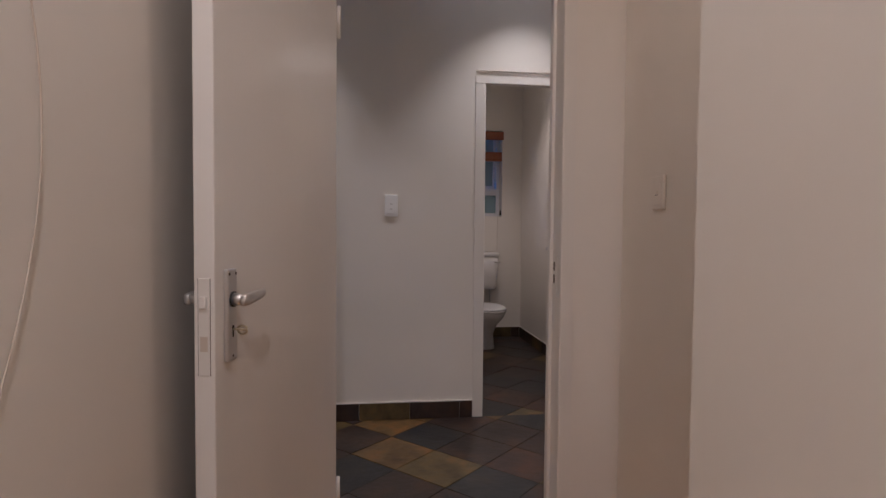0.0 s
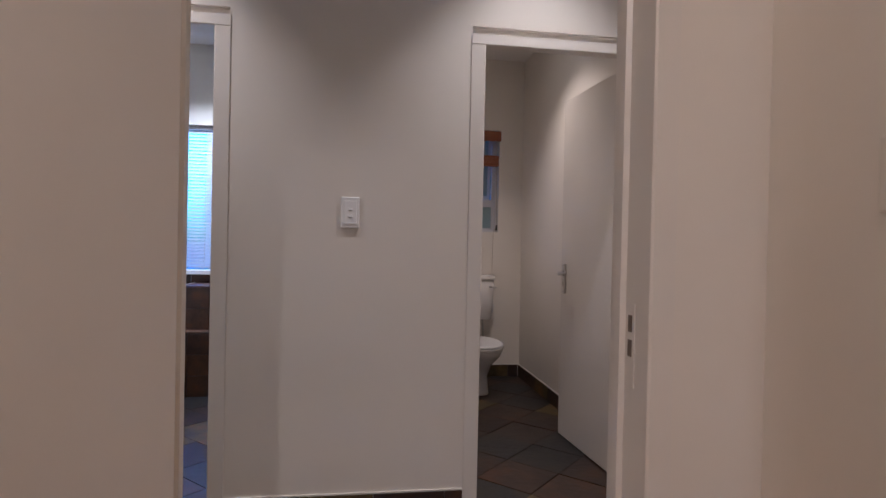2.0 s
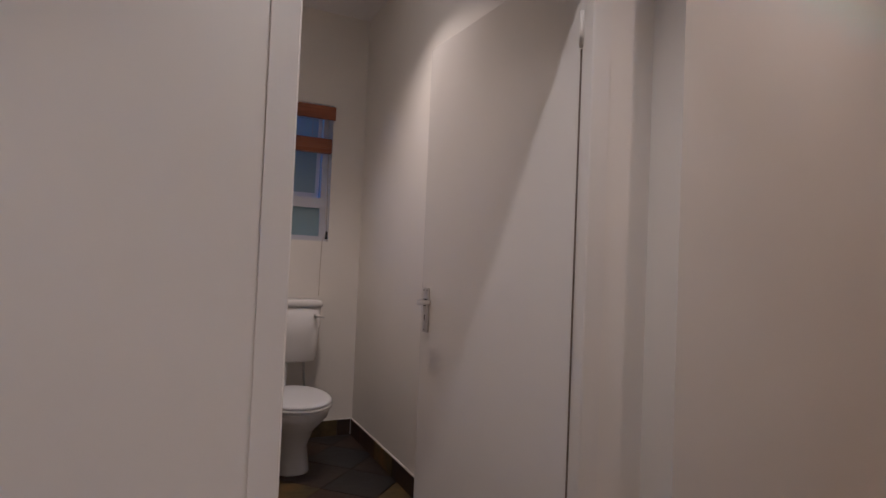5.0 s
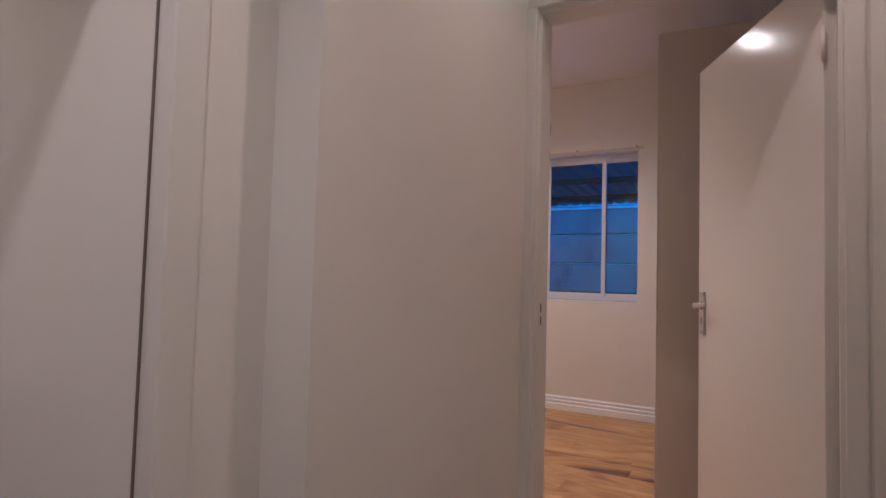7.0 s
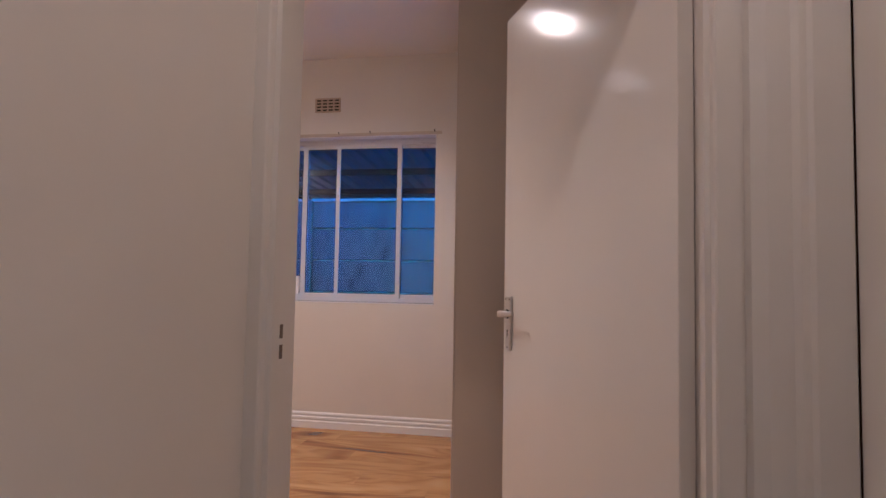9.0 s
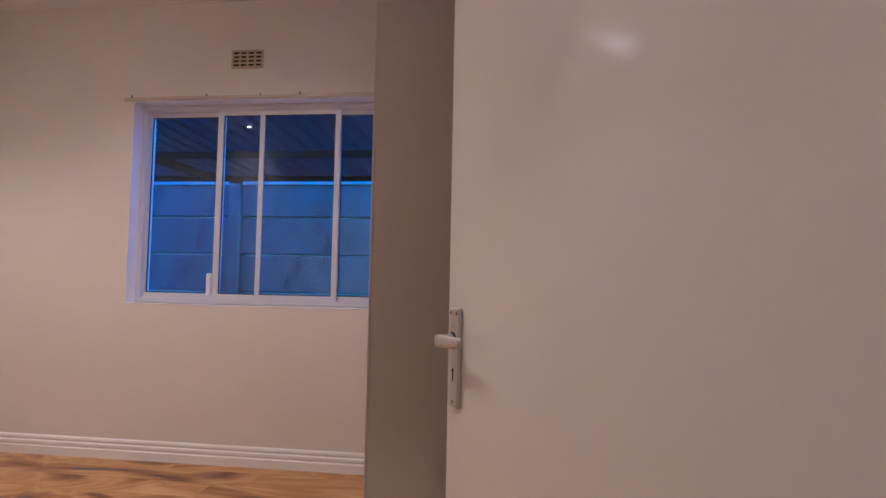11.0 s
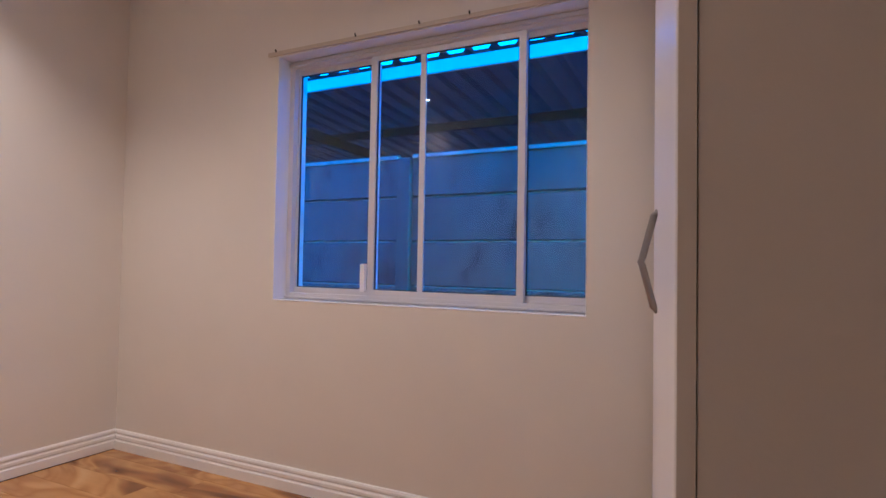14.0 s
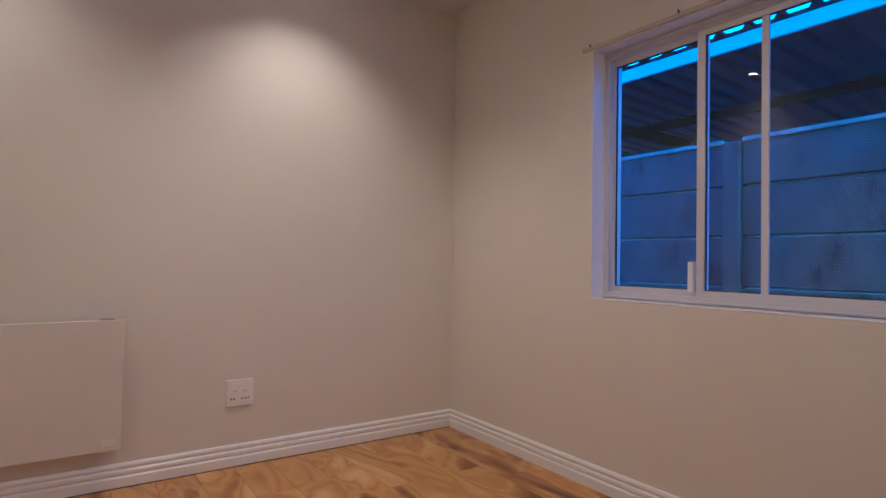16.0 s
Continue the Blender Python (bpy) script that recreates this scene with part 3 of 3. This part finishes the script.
def timber_blind():
    b = thing("timber_blind", "reddish-brown timber blind drawn most of the way up", "blind")
    part("pelmet", boxes((0.880, 1.453, 6.632, 6.652, 2.050, 2.136), bevel=0.003), M_redwood, b, "reddish-brown timber pelmet")
    part("bottom_rail", boxes((0.892, 1.440, 6.645, 6.70, 1.835, 1.862), bevel=0.003), M_redwood, b)
    for i in range(9):
        part("slat", boxes((0.893, 1.439, 6.648, 6.697, 1.8625 + i * 0.0072, 1.8690 + i * 0.0072)), M_redwood, b)
    for x in (0.95, 1.31):
        part("ladder_tape", boxes((x, x + 0.004, 6.665, 6.667, 1.94, 2.05)), M_cord, b)
    part("cord_end", tube([(1.432, 6.652, 1.325), (1.430, 6.652, 1.275)], [0.005, 0.010], 10), M_rubber, b, "dark cord pull")
    part("thin_cord", tube([(1.428, 6.690, 1.84), (1.430, 6.655, 1.33), (1.405, 6.654, 1.26), (1.400, 6.652, 1.1), (1.398, 6.65, 0.91)], 0.0018, 6), M_cord, b)


timber_blind()


def bath_window():
    w = thing("window_3", "white aluminium bathroom window behind a venetian blind", "window", "structure")
    x0, x1, z0, z1, y = -1.60, -0.45, 0.90, 2.07, 6.82
    part("window_frame", boxes((x0, x1, y - 0.02, y + 0.02, z0, z0 + 0.04), (x0, x1, y - 0.02, y + 0.02, z1 - 0.04, z1), (x0, x0 + 0.04, y - 0.02, y + 0.02, z0 + 0.04, z1 - 0.04), (x1 - 0.04, x1, y - 0.02, y + 0.02, z0 + 0.04, z1 - 0.04), (-1.02, -0.98, y - 0.02, y + 0.02, z0 + 0.04, z1 - 0.04)), M_alu_white, w)
    p = part("pane", boxes((x0 + 0.035, x1 - 0.035, y - 0.002, y + 0.002, z0 + 0.035, z1 - 0.035)), M_glass, w, "window glass")
    p.visible_shadow = False
    part("window_sill", boxes((-1.75, 0.52, 6.60, 6.80, 0.862, 0.898), bevel=0.004), M_skirt, w, "thick white sill")
    b = thing("venetian_blind", "closed pale metal venetian blind glowing blue with dusk", "blind")
    part("head_rail", boxes((x0 + 0.01, x1 - 0.01, 6.69, 6.72, 2.035, 2.066), bevel=0.002), M_blind_alu, b)
    slat = boxes((x0 + 0.02, x1 - 0.02, -0.013, 0.013, -0.0004, 0.0004))
    me = mesh_of("slat", slat, M_blind_alu)
    for i in range(40):
        s = new("slat", me)
        s.parent = b
        s.matrix_basis = pose(0, 6.705, 0.955 + i * 0.0272, 64, 0, 0)
    part("bottom_rail", boxes((x0 + 0.02, x1 - 0.02, 6.695, 6.715, 0.915, 0.932), bevel=0.002), M_blind_alu, b)
    for x in (-1.45, -1.0, -0.55):
        part("ladder_cord", tube([(x, 6.69, 0.93), (x, 6.69, 2.04)], 0.001, 5), M_cord, b)
    part("wand", tube([(-1.49, 6.682, 2.03), (-1.49, 6.68, 1.35)], 0.004, 8), M_plastic, b, "clear tilt wand")


bath_window()


# ---- bedroom things ----
def curtain_batten():
    b = thing("curtain_batten", "thin painted timber batten with screws above the window", "batten")
    part("strip", boxes((5.796, 5.81, 4.245, 5.955, 2.215, 2.236), bevel=0.002), M_batten, b)
    for y in (4.30, 4.80, 5.05, 5.40, 5.90):
        part("screw", tube([(5.797, y, 2.232), (5.790, y, 2.246)], 0.004, 6), M_dark, b, "small dark screw")


curtain_batten()


def air_brick():
    a = thing("air_brick", "small slotted terracotta air vent set in the wall", "vent", "structure")
    y0, y1, z0, z1 = 5.046, 5.251, 2.406, 2.518
    part("backing", boxes((5.8065, 5.8085, y0 + 0.004, y1 - 0.004, z0 + 0.004, z1 - 0.004)), M_dark, a, "dark holes")
    for i in range(5):
        z = z0 + i * (z1 - z0 - 0.012) / 4
        part("bar", boxes((5.800, 5.8095, y0, y1, z, z + 0.012), bevel=0.001, seg=1), M_vent, a)
    for r in range(4):
        za, zb = z0 + r * (z1 - z0 - 0.012) / 4 + 0.012, z0 + (r + 1) * (z1 - z0 - 0.012) / 4
        for c in range(5):
            y = y0 + (y1 - y0 - 0.012) * c / 4
            part("web", boxes((5.801, 5.809, y, y + 0.012, za, zb)), M_vent, a)


air_brick()


def wardrobe():
    w = thing("wardrobe", "tall built-in wardrobe with beige sides and white doors", "wardrobe", at=pose(3.780, 3.823, 0, 0, 0, 6.1))
    h, wid, dep, leaf = 2.30, 1.94, 0.66, 0.67
    part("side_panel", boxes((0, 0.018, -dep, -0.0073, 0.0, h)), M_wardrobe, w, "flat beige side panel")
    part("side_panel", boxes((wid - 0.018, wid, -dep, -0.0073, 0.0, h)), M_wardrobe, w)
    part("top", boxes((0.018, wid - 0.018, -dep, -0.012, h - 0.018, h)), M_wardrobe, w)
    part("back", boxes((0.018, wid - 0.018, -dep, -dep + 0.006, 0.0, h - 0.018)), M_wardrobe, w)
    part("plinth", boxes((0.018, wid - 0.018, -0.05, -0.034, 0.0, 0.08)), M_wardrobe, w)
    d = part("wardrobe_door", boxes((0.0, leaf - 0.002, -0.0072, 0.0, 0.085, h - 0.002), bevel=0.0015), M_wardrobe_front, w, "smooth white door with a beige edge")
    part("edge_strip", boxes((-0.0006, 0.0002, -0.0068, -0.0008, 0.087, h - 0.004)), M_wardrobe, d, "beige edging strip")
    part("wardrobe_door", boxes((leaf, wid, -0.0072, 0.0, 0.085, h - 0.002), bevel=0.0015), M_wardrobe_front, w, "smooth white door")
    bar = [(0.612, -0.001, 1.212), (0.612, 0.005, 1.206), (0.613, 0.019, 1.150), (0.613, 0.0215, 1.143), (0.613, 0.019, 1.136), (0.612, 0.005, 1.082), (0.612, -0.001, 1.076)]
    part("handle", tube(bar, 0.0048, 8), M_grey_handle, d, "angular grey bow handle", True)


wardrobe()


def panel_heater():
    p = thing("panel_heater", "flat off-white electric wall panel heater", "heater")
    part("panel", boxes((3.235, 3.838, 7.045, 7.060, 0.20, 0.818), bevel=0.003), M_heater, p)
    for x in (3.30, 3.77):
        for z in (0.28, 0.74):
            part("spacer", tube([(x, 7.06, z), (x, 7.111, z)], 0.012, 10), M_plastic, p)
    part("rating_label", boxes((3.755, 3.812, 7.0438, 7.045, 0.224, 0.256)), M_wardrobe_front, p, "pale label")
    part("top_clip", boxes((3.74, 3.80, 7.05, 7.10, 0.818, 0.8215)), M_grey_handle, p, "grey top bracket")


panel_heater()


def faceplate(name, label, m, w, h, buttons, paint=None):
    """A wall plate in its local x-z plane, facing -y."""
    s = thing(name, label, "switch" if "switch" in name else "socket", at=m)
    part("plate", boxes((-w / 2, w / 2, -0.011, 0.0, -h / 2, h / 2), bevel=0.004), paint or M_plastic, s)
    part("insert", boxes((-w / 2 + 0.012, w / 2 - 0.012, -0.0135, -0.010, -h / 2 + 0.016, h / 2 - 0.016), bevel=0.0015), paint or M_plastic, s)
    for x, z, bw, bh in buttons:
        part("rocker", boxes((x - bw / 2, x + bw / 2, -0.0165, -0.013, z - bh / 2, z + bh / 2), bevel=0.0012), paint or M_plastic, s)
        # Grey strip painted as the rocker's shadow just below it.
        part("rocker_shadow", boxes((x - bw / 2, x + bw / 2, -0.0141, -0.0133, z - bh / 2 - 0.0035, z - bh / 2 - 0.001)), M_grey_handle, s)
    return s


faceplate("light_switch", "white two-gang light switch on the lobby wall", pose(0.207, 4.20, 1.270), 0.076, 0.128, [(0, 0.014, 0.016, 0.008), (0, -0.014, 0.016, 0.008)])
faceplate("light_switch", "cream single light switch on the hallway wall", pose(0.95, 2.465, 1.256, 0, 0, -90), 0.070, 0.104, [(0, 0.0, 0.018, 0.010)], M_wall)
_sock = faceplate("wall_socket", "white double wall socket above the skirting", pose(4.40, 7.11, 0.392), 0.142, 0.142, [(-0.028, 0.018, 0.018, 0.011), (0.028, 0.018, 0.018, 0.011)])
for _x in (-0.045, -0.03, 0.012, 0.03, 0.045):
    part("pin_hole", boxes((_x - 0.004, _x + 0.004, -0.0142, -0.0134, -0.034, -0.027)), M_dark, _sock)


def downlight(x, y, z):
    d = thing("downlight", "small recessed ceiling downlight with a white ring, true and added fill lamps alike", "downlight", group="ceiling downlights", at=pose(x, y, z))
    rings = [ring(0, 0, dz, r, r, 24) for r, dz in ((0.036, -0.001), (0.034, -0.006), (0.045, -0.007), (0.047, -0.001))]
    part("trim_ring", loft(bmesh.new(), rings, False), M_plastic, d, "", True)
    part("lens", loft(bmesh.new(), [ring(0, 0, -0.002, 0.034, 0.034, 24), ring(0, 0, -0.004, 0.034, 0.034, 24)]), M_lens, d, "glowing lens")


# The added fill lamps get the same ring and lens.
for _x, _y, _z, *_ in DOWNLIGHTS_AND_FILLS:
    downlight(_x, _y, _z)


# ---- hallway ----
def wall_cable():
    pts = [(-0.297, 1.42 + 0.157 * math.sin(math.pi * (0.12 + 0.76 * t)), 1.60 - 0.656 * t) for t in np.linspace(0, 1, 28)]
    tagged(part("wall_cable", tube(pts, 0.0011, 6), M_wardrobe, None, "", True), "thin painted cable hanging down the hallway wall", "cable")


wall_cable()


# ---- toilet room ----
def toilet():
    t = thing("toilet", "white ceramic close-coupled toilet with the lid down", "toilet", at=pose(1.175, 6.635, -0.012))
    bowl = [ring(0, -0.40, 0.000, 0.105, 0.20, 32, 2.6), ring(0, -0.40, 0.028, 0.10, 0.195, 32, 2.6), ring(0, -0.43, 0.150, 0.088, 0.17, 32), ring(0, -0.47, 0.243, 0.115, 0.19, 32), ring(0, -0.50, 0.318, 0.174, 0.243, 32),
            ring(0, -0.50, 0.360, 0.188, 0.262, 32), ring(0, -0.50, 0.372, 0.182, 0.256, 32)]
    part("bowl", loft(bmesh.new(), bowl), M_ceramic, t, "", True)
    seat = [ring(0, -0.50, 0.373, 0.187, 0.262, 36, 2.2), ring(0, -0.50, 0.376, 0.194, 0.269, 36, 2.2), ring(0, -0.50, 0.387, 0.194, 0.269, 36, 2.2), ring(0, -0.50, 0.391, 0.189, 0.264, 36, 2.2)]
    part("seat", loft(bmesh.new(), seat), M_ceramic, t, "", True)
    lid = [ring(0, -0.50, 0.394, 0.182, 0.257, 36, 2.2), ring(0, -0.50, 0.396, 0.189, 0.264, 36, 2.2), ring(0, -0.50, 0.406, 0.188, 0.263, 36, 2.2), ring(0, -0.50, 0.412, 0.174, 0.248, 36, 2.2), ring(0, -0.50, 0.414, 0.13, 0.19, 36, 2.2)]
    part("lid", loft(bmesh.new(), lid), M_plastic, t, "white closed lid", True)
    part("seat_hinge", tube([(-0.08, -0.262, 0.394), (0.08, -0.262, 0.394)], 0.012, 10), M_plastic, t, "", True)
    cist = [ring(0, -0.115, z, rx, ry, 32, 7) for z, rx, ry in ((0.535, 0.165, 0.075), (0.545, 0.180, 0.085), (0.70, 0.192, 0.093), (0.862, 0.198, 0.098))]
    part("cistern", loft(bmesh.new(), cist), M_ceramic, t, "", True)
    lidc = [ring(0, -0.115, z, rx, ry, 32, 7) for z, rx, ry in ((0.866, 0.200, 0.100), (0.869, 0.208, 0.107), (0.892, 0.208, 0.107), (0.905, 0.198, 0.098), (0.909, 0.16, 0.07))]
    part("cistern_lid", loft(bmesh.new(), lidc), M_ceramic, t, "", True)
    part("flush_lever", tube([(0.155, -0.21, 0.815), (0.155, -0.232, 0.815), (0.168, -0.238, 0.813), (0.205, -0.236, 0.808)], [0.009, 0.009, 0.008, 0.006], 10), M_chrome, t, "chrome flush lever", True)
    part("flush_pipe", tube([(0, -0.12, 0.54), (0, -0.12, 0.42), (0, -0.18, 0.34), (0, -0.24, 0.31)], 0.022, 14), M_plastic, t, "white flush pipe", True)
    part("inlet_hose", tube([(0.12, -0.11, 0.54), (0.13, -0.09, 0.42), (0.16, -0.03, 0.30), (0.16, -0.005, 0.28)], 0.007, 8), M_steel, t, "braided inlet hose", True)


toilet()


def hand_basin():
    b = thing("hand_basin", "small white ceramic wall-hung hand basin", "basin", at=pose(0.675, 5.84, -0.040))
    out = [ring(0.175 - d, 0, z, rx, ry, 32, 2.6) for z, rx, ry, d in ((0.56, 0.08, 0.08, 0.06), (0.62, 0.15, 0.15, 0.02), (0.69, 0.19, 0.20, 0.0), (0.735, 0.198, 0.212, 0.0), (0.745, 0.196, 0.210, 0.0), (0.745, 0.175, 0.19, 0.0), (0.72, 0.16, 0.175, 0.0), (0.66, 0.11, 0.12, 0.0), (0.645, 0.03, 0.03, 0.0))]
    part("bowl", loft(bmesh.new(), out), M_ceramic, b, "", True)
    part("tap", tube([(0.02, 0.06, 0.745), (0.02, 0.06, 0.785), (0.03, 0.06, 0.797), (0.07, 0.06, 0.795), (0.075, 0.06, 0.785)], [0.014, 0.013, 0.011, 0.010, 0.010], 12), M_chrome, b, "chrome tap", True)
    part("waste_pipe", tube([(0.13, 0, 0.58), (0.13, 0, 0.46), (0.10, 0, 0.42), (0.004, 0, 0.42)], 0.016, 12), M_chrome, b, "chrome waste pipe", True)


hand_basin()


# ---- bathroom ----
def bath_tub():
    b = thing("bath_tub", "white built-in bath in a dark slate-tiled surround", "bath")
    rim = [ring(-1.456, 5.505, z, rx, ry, 40, p) for z, rx, ry, p in ((0.462, 0.284, 0.925, 9), (0.480, 0.284, 0.925, 9), (0.480, 0.228, 0.865, 6), (0.43, 0.208, 0.84, 5), (0.19, 0.17, 0.74, 4), (0.14, 0.12, 0.64, 4))]
    part("tub", loft(bmesh.new(), rim), M_ceramic, b, "white enamel tub", True)
    part("surround", boxes((-1.19, -1.182, 4.34, 6.15, 0.0, 0.461), (-1.75, -1.19, 4.34, 4.56, 0.0, 0.461)), M_grout, b)
    y = 4.34
    while y < 6.14:
        for r in range(3):
            part("tile", boxes((-1.182, -1.174, y + 0.002, min(y + 0.198, 6.148), r * 0.1535 + 0.001, r * 0.1535 + 0.151), bevel=0.001, seg=1), M_slate_brown, b)
        y += 0.2


bath_tub()


def bath_ledge():
    b = thing("tiled_ledge", "dark slate-tiled ledge at the end of the bath", "ledge")
    part("core", boxes((-1.75, -1.172, 6.44, 6.648, 0.0, 0.52), (-1.170, 0.2, 6.16, 6.648, 0.0, 0.46), (-1.05, 0.2, 6.27, 6.648, 0.46, 0.785)), M_grout, b)
    x = -1.75
    while x < -1.2:
        part("tile", boxes((x + 0.002, min(x + 0.198, -1.172), 6.442, 6.646, 0.521, 0.531), bevel=0.001, seg=1), M_slate_brown, b)
        part("tile", boxes((x + 0.002, min(x + 0.198, -1.172), 6.432, 6.440, 0.482, 0.531), bevel=0.001, seg=1), M_slate_brown, b)
        x += 0.2
    x = -1.170
    while x < 0.19:
        for r in range(3):
            part("tile", boxes((x + 0.002, x + 0.198, 6.15, 6.16, r * 0.1535 + 0.001, r * 0.1535 + 0.151), bevel=0.001, seg=1), M_slate_brown, b)
        part("tile", boxes((x + 0.002, x + 0.198, 6.152, 6.268, 0.461, 0.471), bevel=0.001, seg=1), M_slate_brown, b)
        x += 0.2
    x = -1.05
    while x < 0.19:
        for r in range(2):
            part("tile", boxes((x + 0.002, x + 0.198, 6.26, 6.27, 0.472 + r * 0.158, 0.627 + r * 0.158), bevel=0.001, seg=1), M_slate_brown, b)
        part("tile", boxes((x + 0.002, x + 0.198, 6.262, 6.646, 0.786, 0.796), bevel=0.001, seg=1), M_slate_brown, b)
        x += 0.2
    for r in range(2):
        part("tile", boxes((-1.060, -1.050, 6.272, 6.646, 0.472 + r * 0.158, 0.627 + r * 0.158), bevel=0.001, seg=1), M_slate_brown, b)
    part("edge_trim", boxes((-1.062, -1.052, 6.27, 6.646, 0.787, 0.799)), M_frame, b, "pale edge bead")


bath_ledge()


def splash_tiles():
    t = thing("splash_tiling", "brown slate wall tiles between the bath and the sill", "tiling", "structure")
    for r in range(2):
        x = -1.75 + (0.06 if r else 0)
        while x < -0.05:
            part("tile", boxes((x + 0.002, x + 0.198, 6.650, 6.66, 0.552 + r * 0.156, 0.552 + r * 0.156 + 0.152), bevel=0.001, seg=1), M_slate_brown, t)
            x += 0.2


splash_tiles()


def wall_slots():
    v = thing("wall_vent", "three short vertical vent slots in the bathroom wall", "vent", "structure")
    for i in range(3):
        part("slot", boxes((-1.40 + i * 0.055, -1.392 + i * 0.055, 6.656, 6.6605, 2.45, 2.53)), M_dark, v)


wall_slots()


# ---- outside ----
solid("ground", boxes((-300, 300, -300, 300, -0.4, -0.2)), M_paving, "bare grey concrete yard outside the windows", "ground", "structure")


def fence():
    f = thing("precast_fence", "weathered grey precast concrete panel fence", "fence")
    ys = [5.808 + 1.5 * k for k in range(-4, 4)]
    for y in ys:
        part("post", boxes((6.97, 7.075, y - 0.052, y + 0.052, -0.2, 1.885), bevel=0.008), M_concrete, f)
    me = mesh_of("panel", prism(bmesh.new(), [(-0.022, 0.008), (-0.008, 0.0), (0.008, 0.0), (0.022, 0.008), (0.022, 0.292), (0.008, 0.300), (-0.008, 0.300), (-0.022, 0.292)], "y", -0.69, 0.69), M_concrete)
    top = me.copy()
    top.materials[0] = M_concrete_top
    # The cap's paler colour paints in the sky light that falls on top.
    cap = mesh_of("cap", boxes((-0.035, 0.03, -0.69, 0.69, 0.0, 0.025), bevel=0.004), M_plaster_and_lit_cap)
    for y in ys[:-1]:
        for r in range(7):
            p = new("panel", top if r == 6 else me)
            p.parent, p.location = f, (7.02, y + 0.75, r * 0.31 - 0.246)
        c = new("cap", cap)
        c.parent, c.location = f, (7.02, y + 0.75, 1.879)


fence()


def carport():
    c = thing("carport", "neighbour's open carport with a corrugated metal roof", "carport")
    outline, y = [], -2.0
    while y < 14.0:
        outline += [(y, 0.0), (y + 0.11, 0.0), (y + 0.135, 0.036), (y + 0.165, 0.036), (y + 0.19, 0.0)]
        y += 0.19
    bm = bmesh.new()
    rows = []
    for x, z in ((7.06, 2.60), (10.6, 2.42)):
        rows.append([bm.verts.new((x, p, z + q)) for p, q in outline])
    for i in range(len(outline) - 1):
        bm.faces.new((rows[0][i], rows[0][i + 1], rows[1][i + 1], rows[1][i]))
    bmesh.ops.solidify(bm, geom=bm.faces[:], thickness=0.002)
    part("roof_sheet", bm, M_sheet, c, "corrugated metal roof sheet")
    part("fascia", boxes((7.085, 7.11, -2.0, 14.0, 2.495, 2.585), bevel=0.003), M_fascia, c, "white fascia board")
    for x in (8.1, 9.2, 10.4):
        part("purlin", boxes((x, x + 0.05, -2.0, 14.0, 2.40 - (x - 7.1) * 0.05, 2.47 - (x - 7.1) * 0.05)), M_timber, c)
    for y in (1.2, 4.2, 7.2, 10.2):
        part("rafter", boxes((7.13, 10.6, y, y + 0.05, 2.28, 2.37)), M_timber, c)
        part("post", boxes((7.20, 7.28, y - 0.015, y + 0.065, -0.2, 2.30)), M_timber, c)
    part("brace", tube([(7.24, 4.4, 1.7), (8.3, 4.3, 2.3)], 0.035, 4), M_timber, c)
    b = thing("neighbour_house", "dark plastered neighbouring house wall behind the carport", "house")
    part("wall", boxes((10.65, 10.9, -8, 20, -0.2, 2.75)), M_plaster_and_lit_cap, b)
    part("roof", prism(bmesh.new(), [(10.35, 2.75), (10.35, 2.85), (13.5, 4.4), (16.6, 2.85), (16.6, 2.75)], "y", -8, 20), M_sheet, b, "low metal roof")


carport()
# Unseen wall, added and sized to limit sky light through the toilet window.
solid("outbuilding_wall", boxes((1.15, 4.6, 7.9, 8.1, -0.2, 2.35)), M_sky_blocker, "unseen plain wall added behind the house to limit sky light", "wall", "structure")

# ---- floor pieces ----
slate_floor("floor_lobby", -1.60, 2.77, 2.765, 4.20, seed=21)
slate_floor("floor_wc", 0.66, 1.66, 4.20, 6.66, seed=22)
slate_floor("floor_bathroom", -1.18, 0.52, 4.20, 6.15, seed=23)
planks("floor_bedroom", 2.85, 5.81, 3.12, 7.11)
planks("floor_hall", -0.30, 0.95, -1.30, 2.765, seed=9)
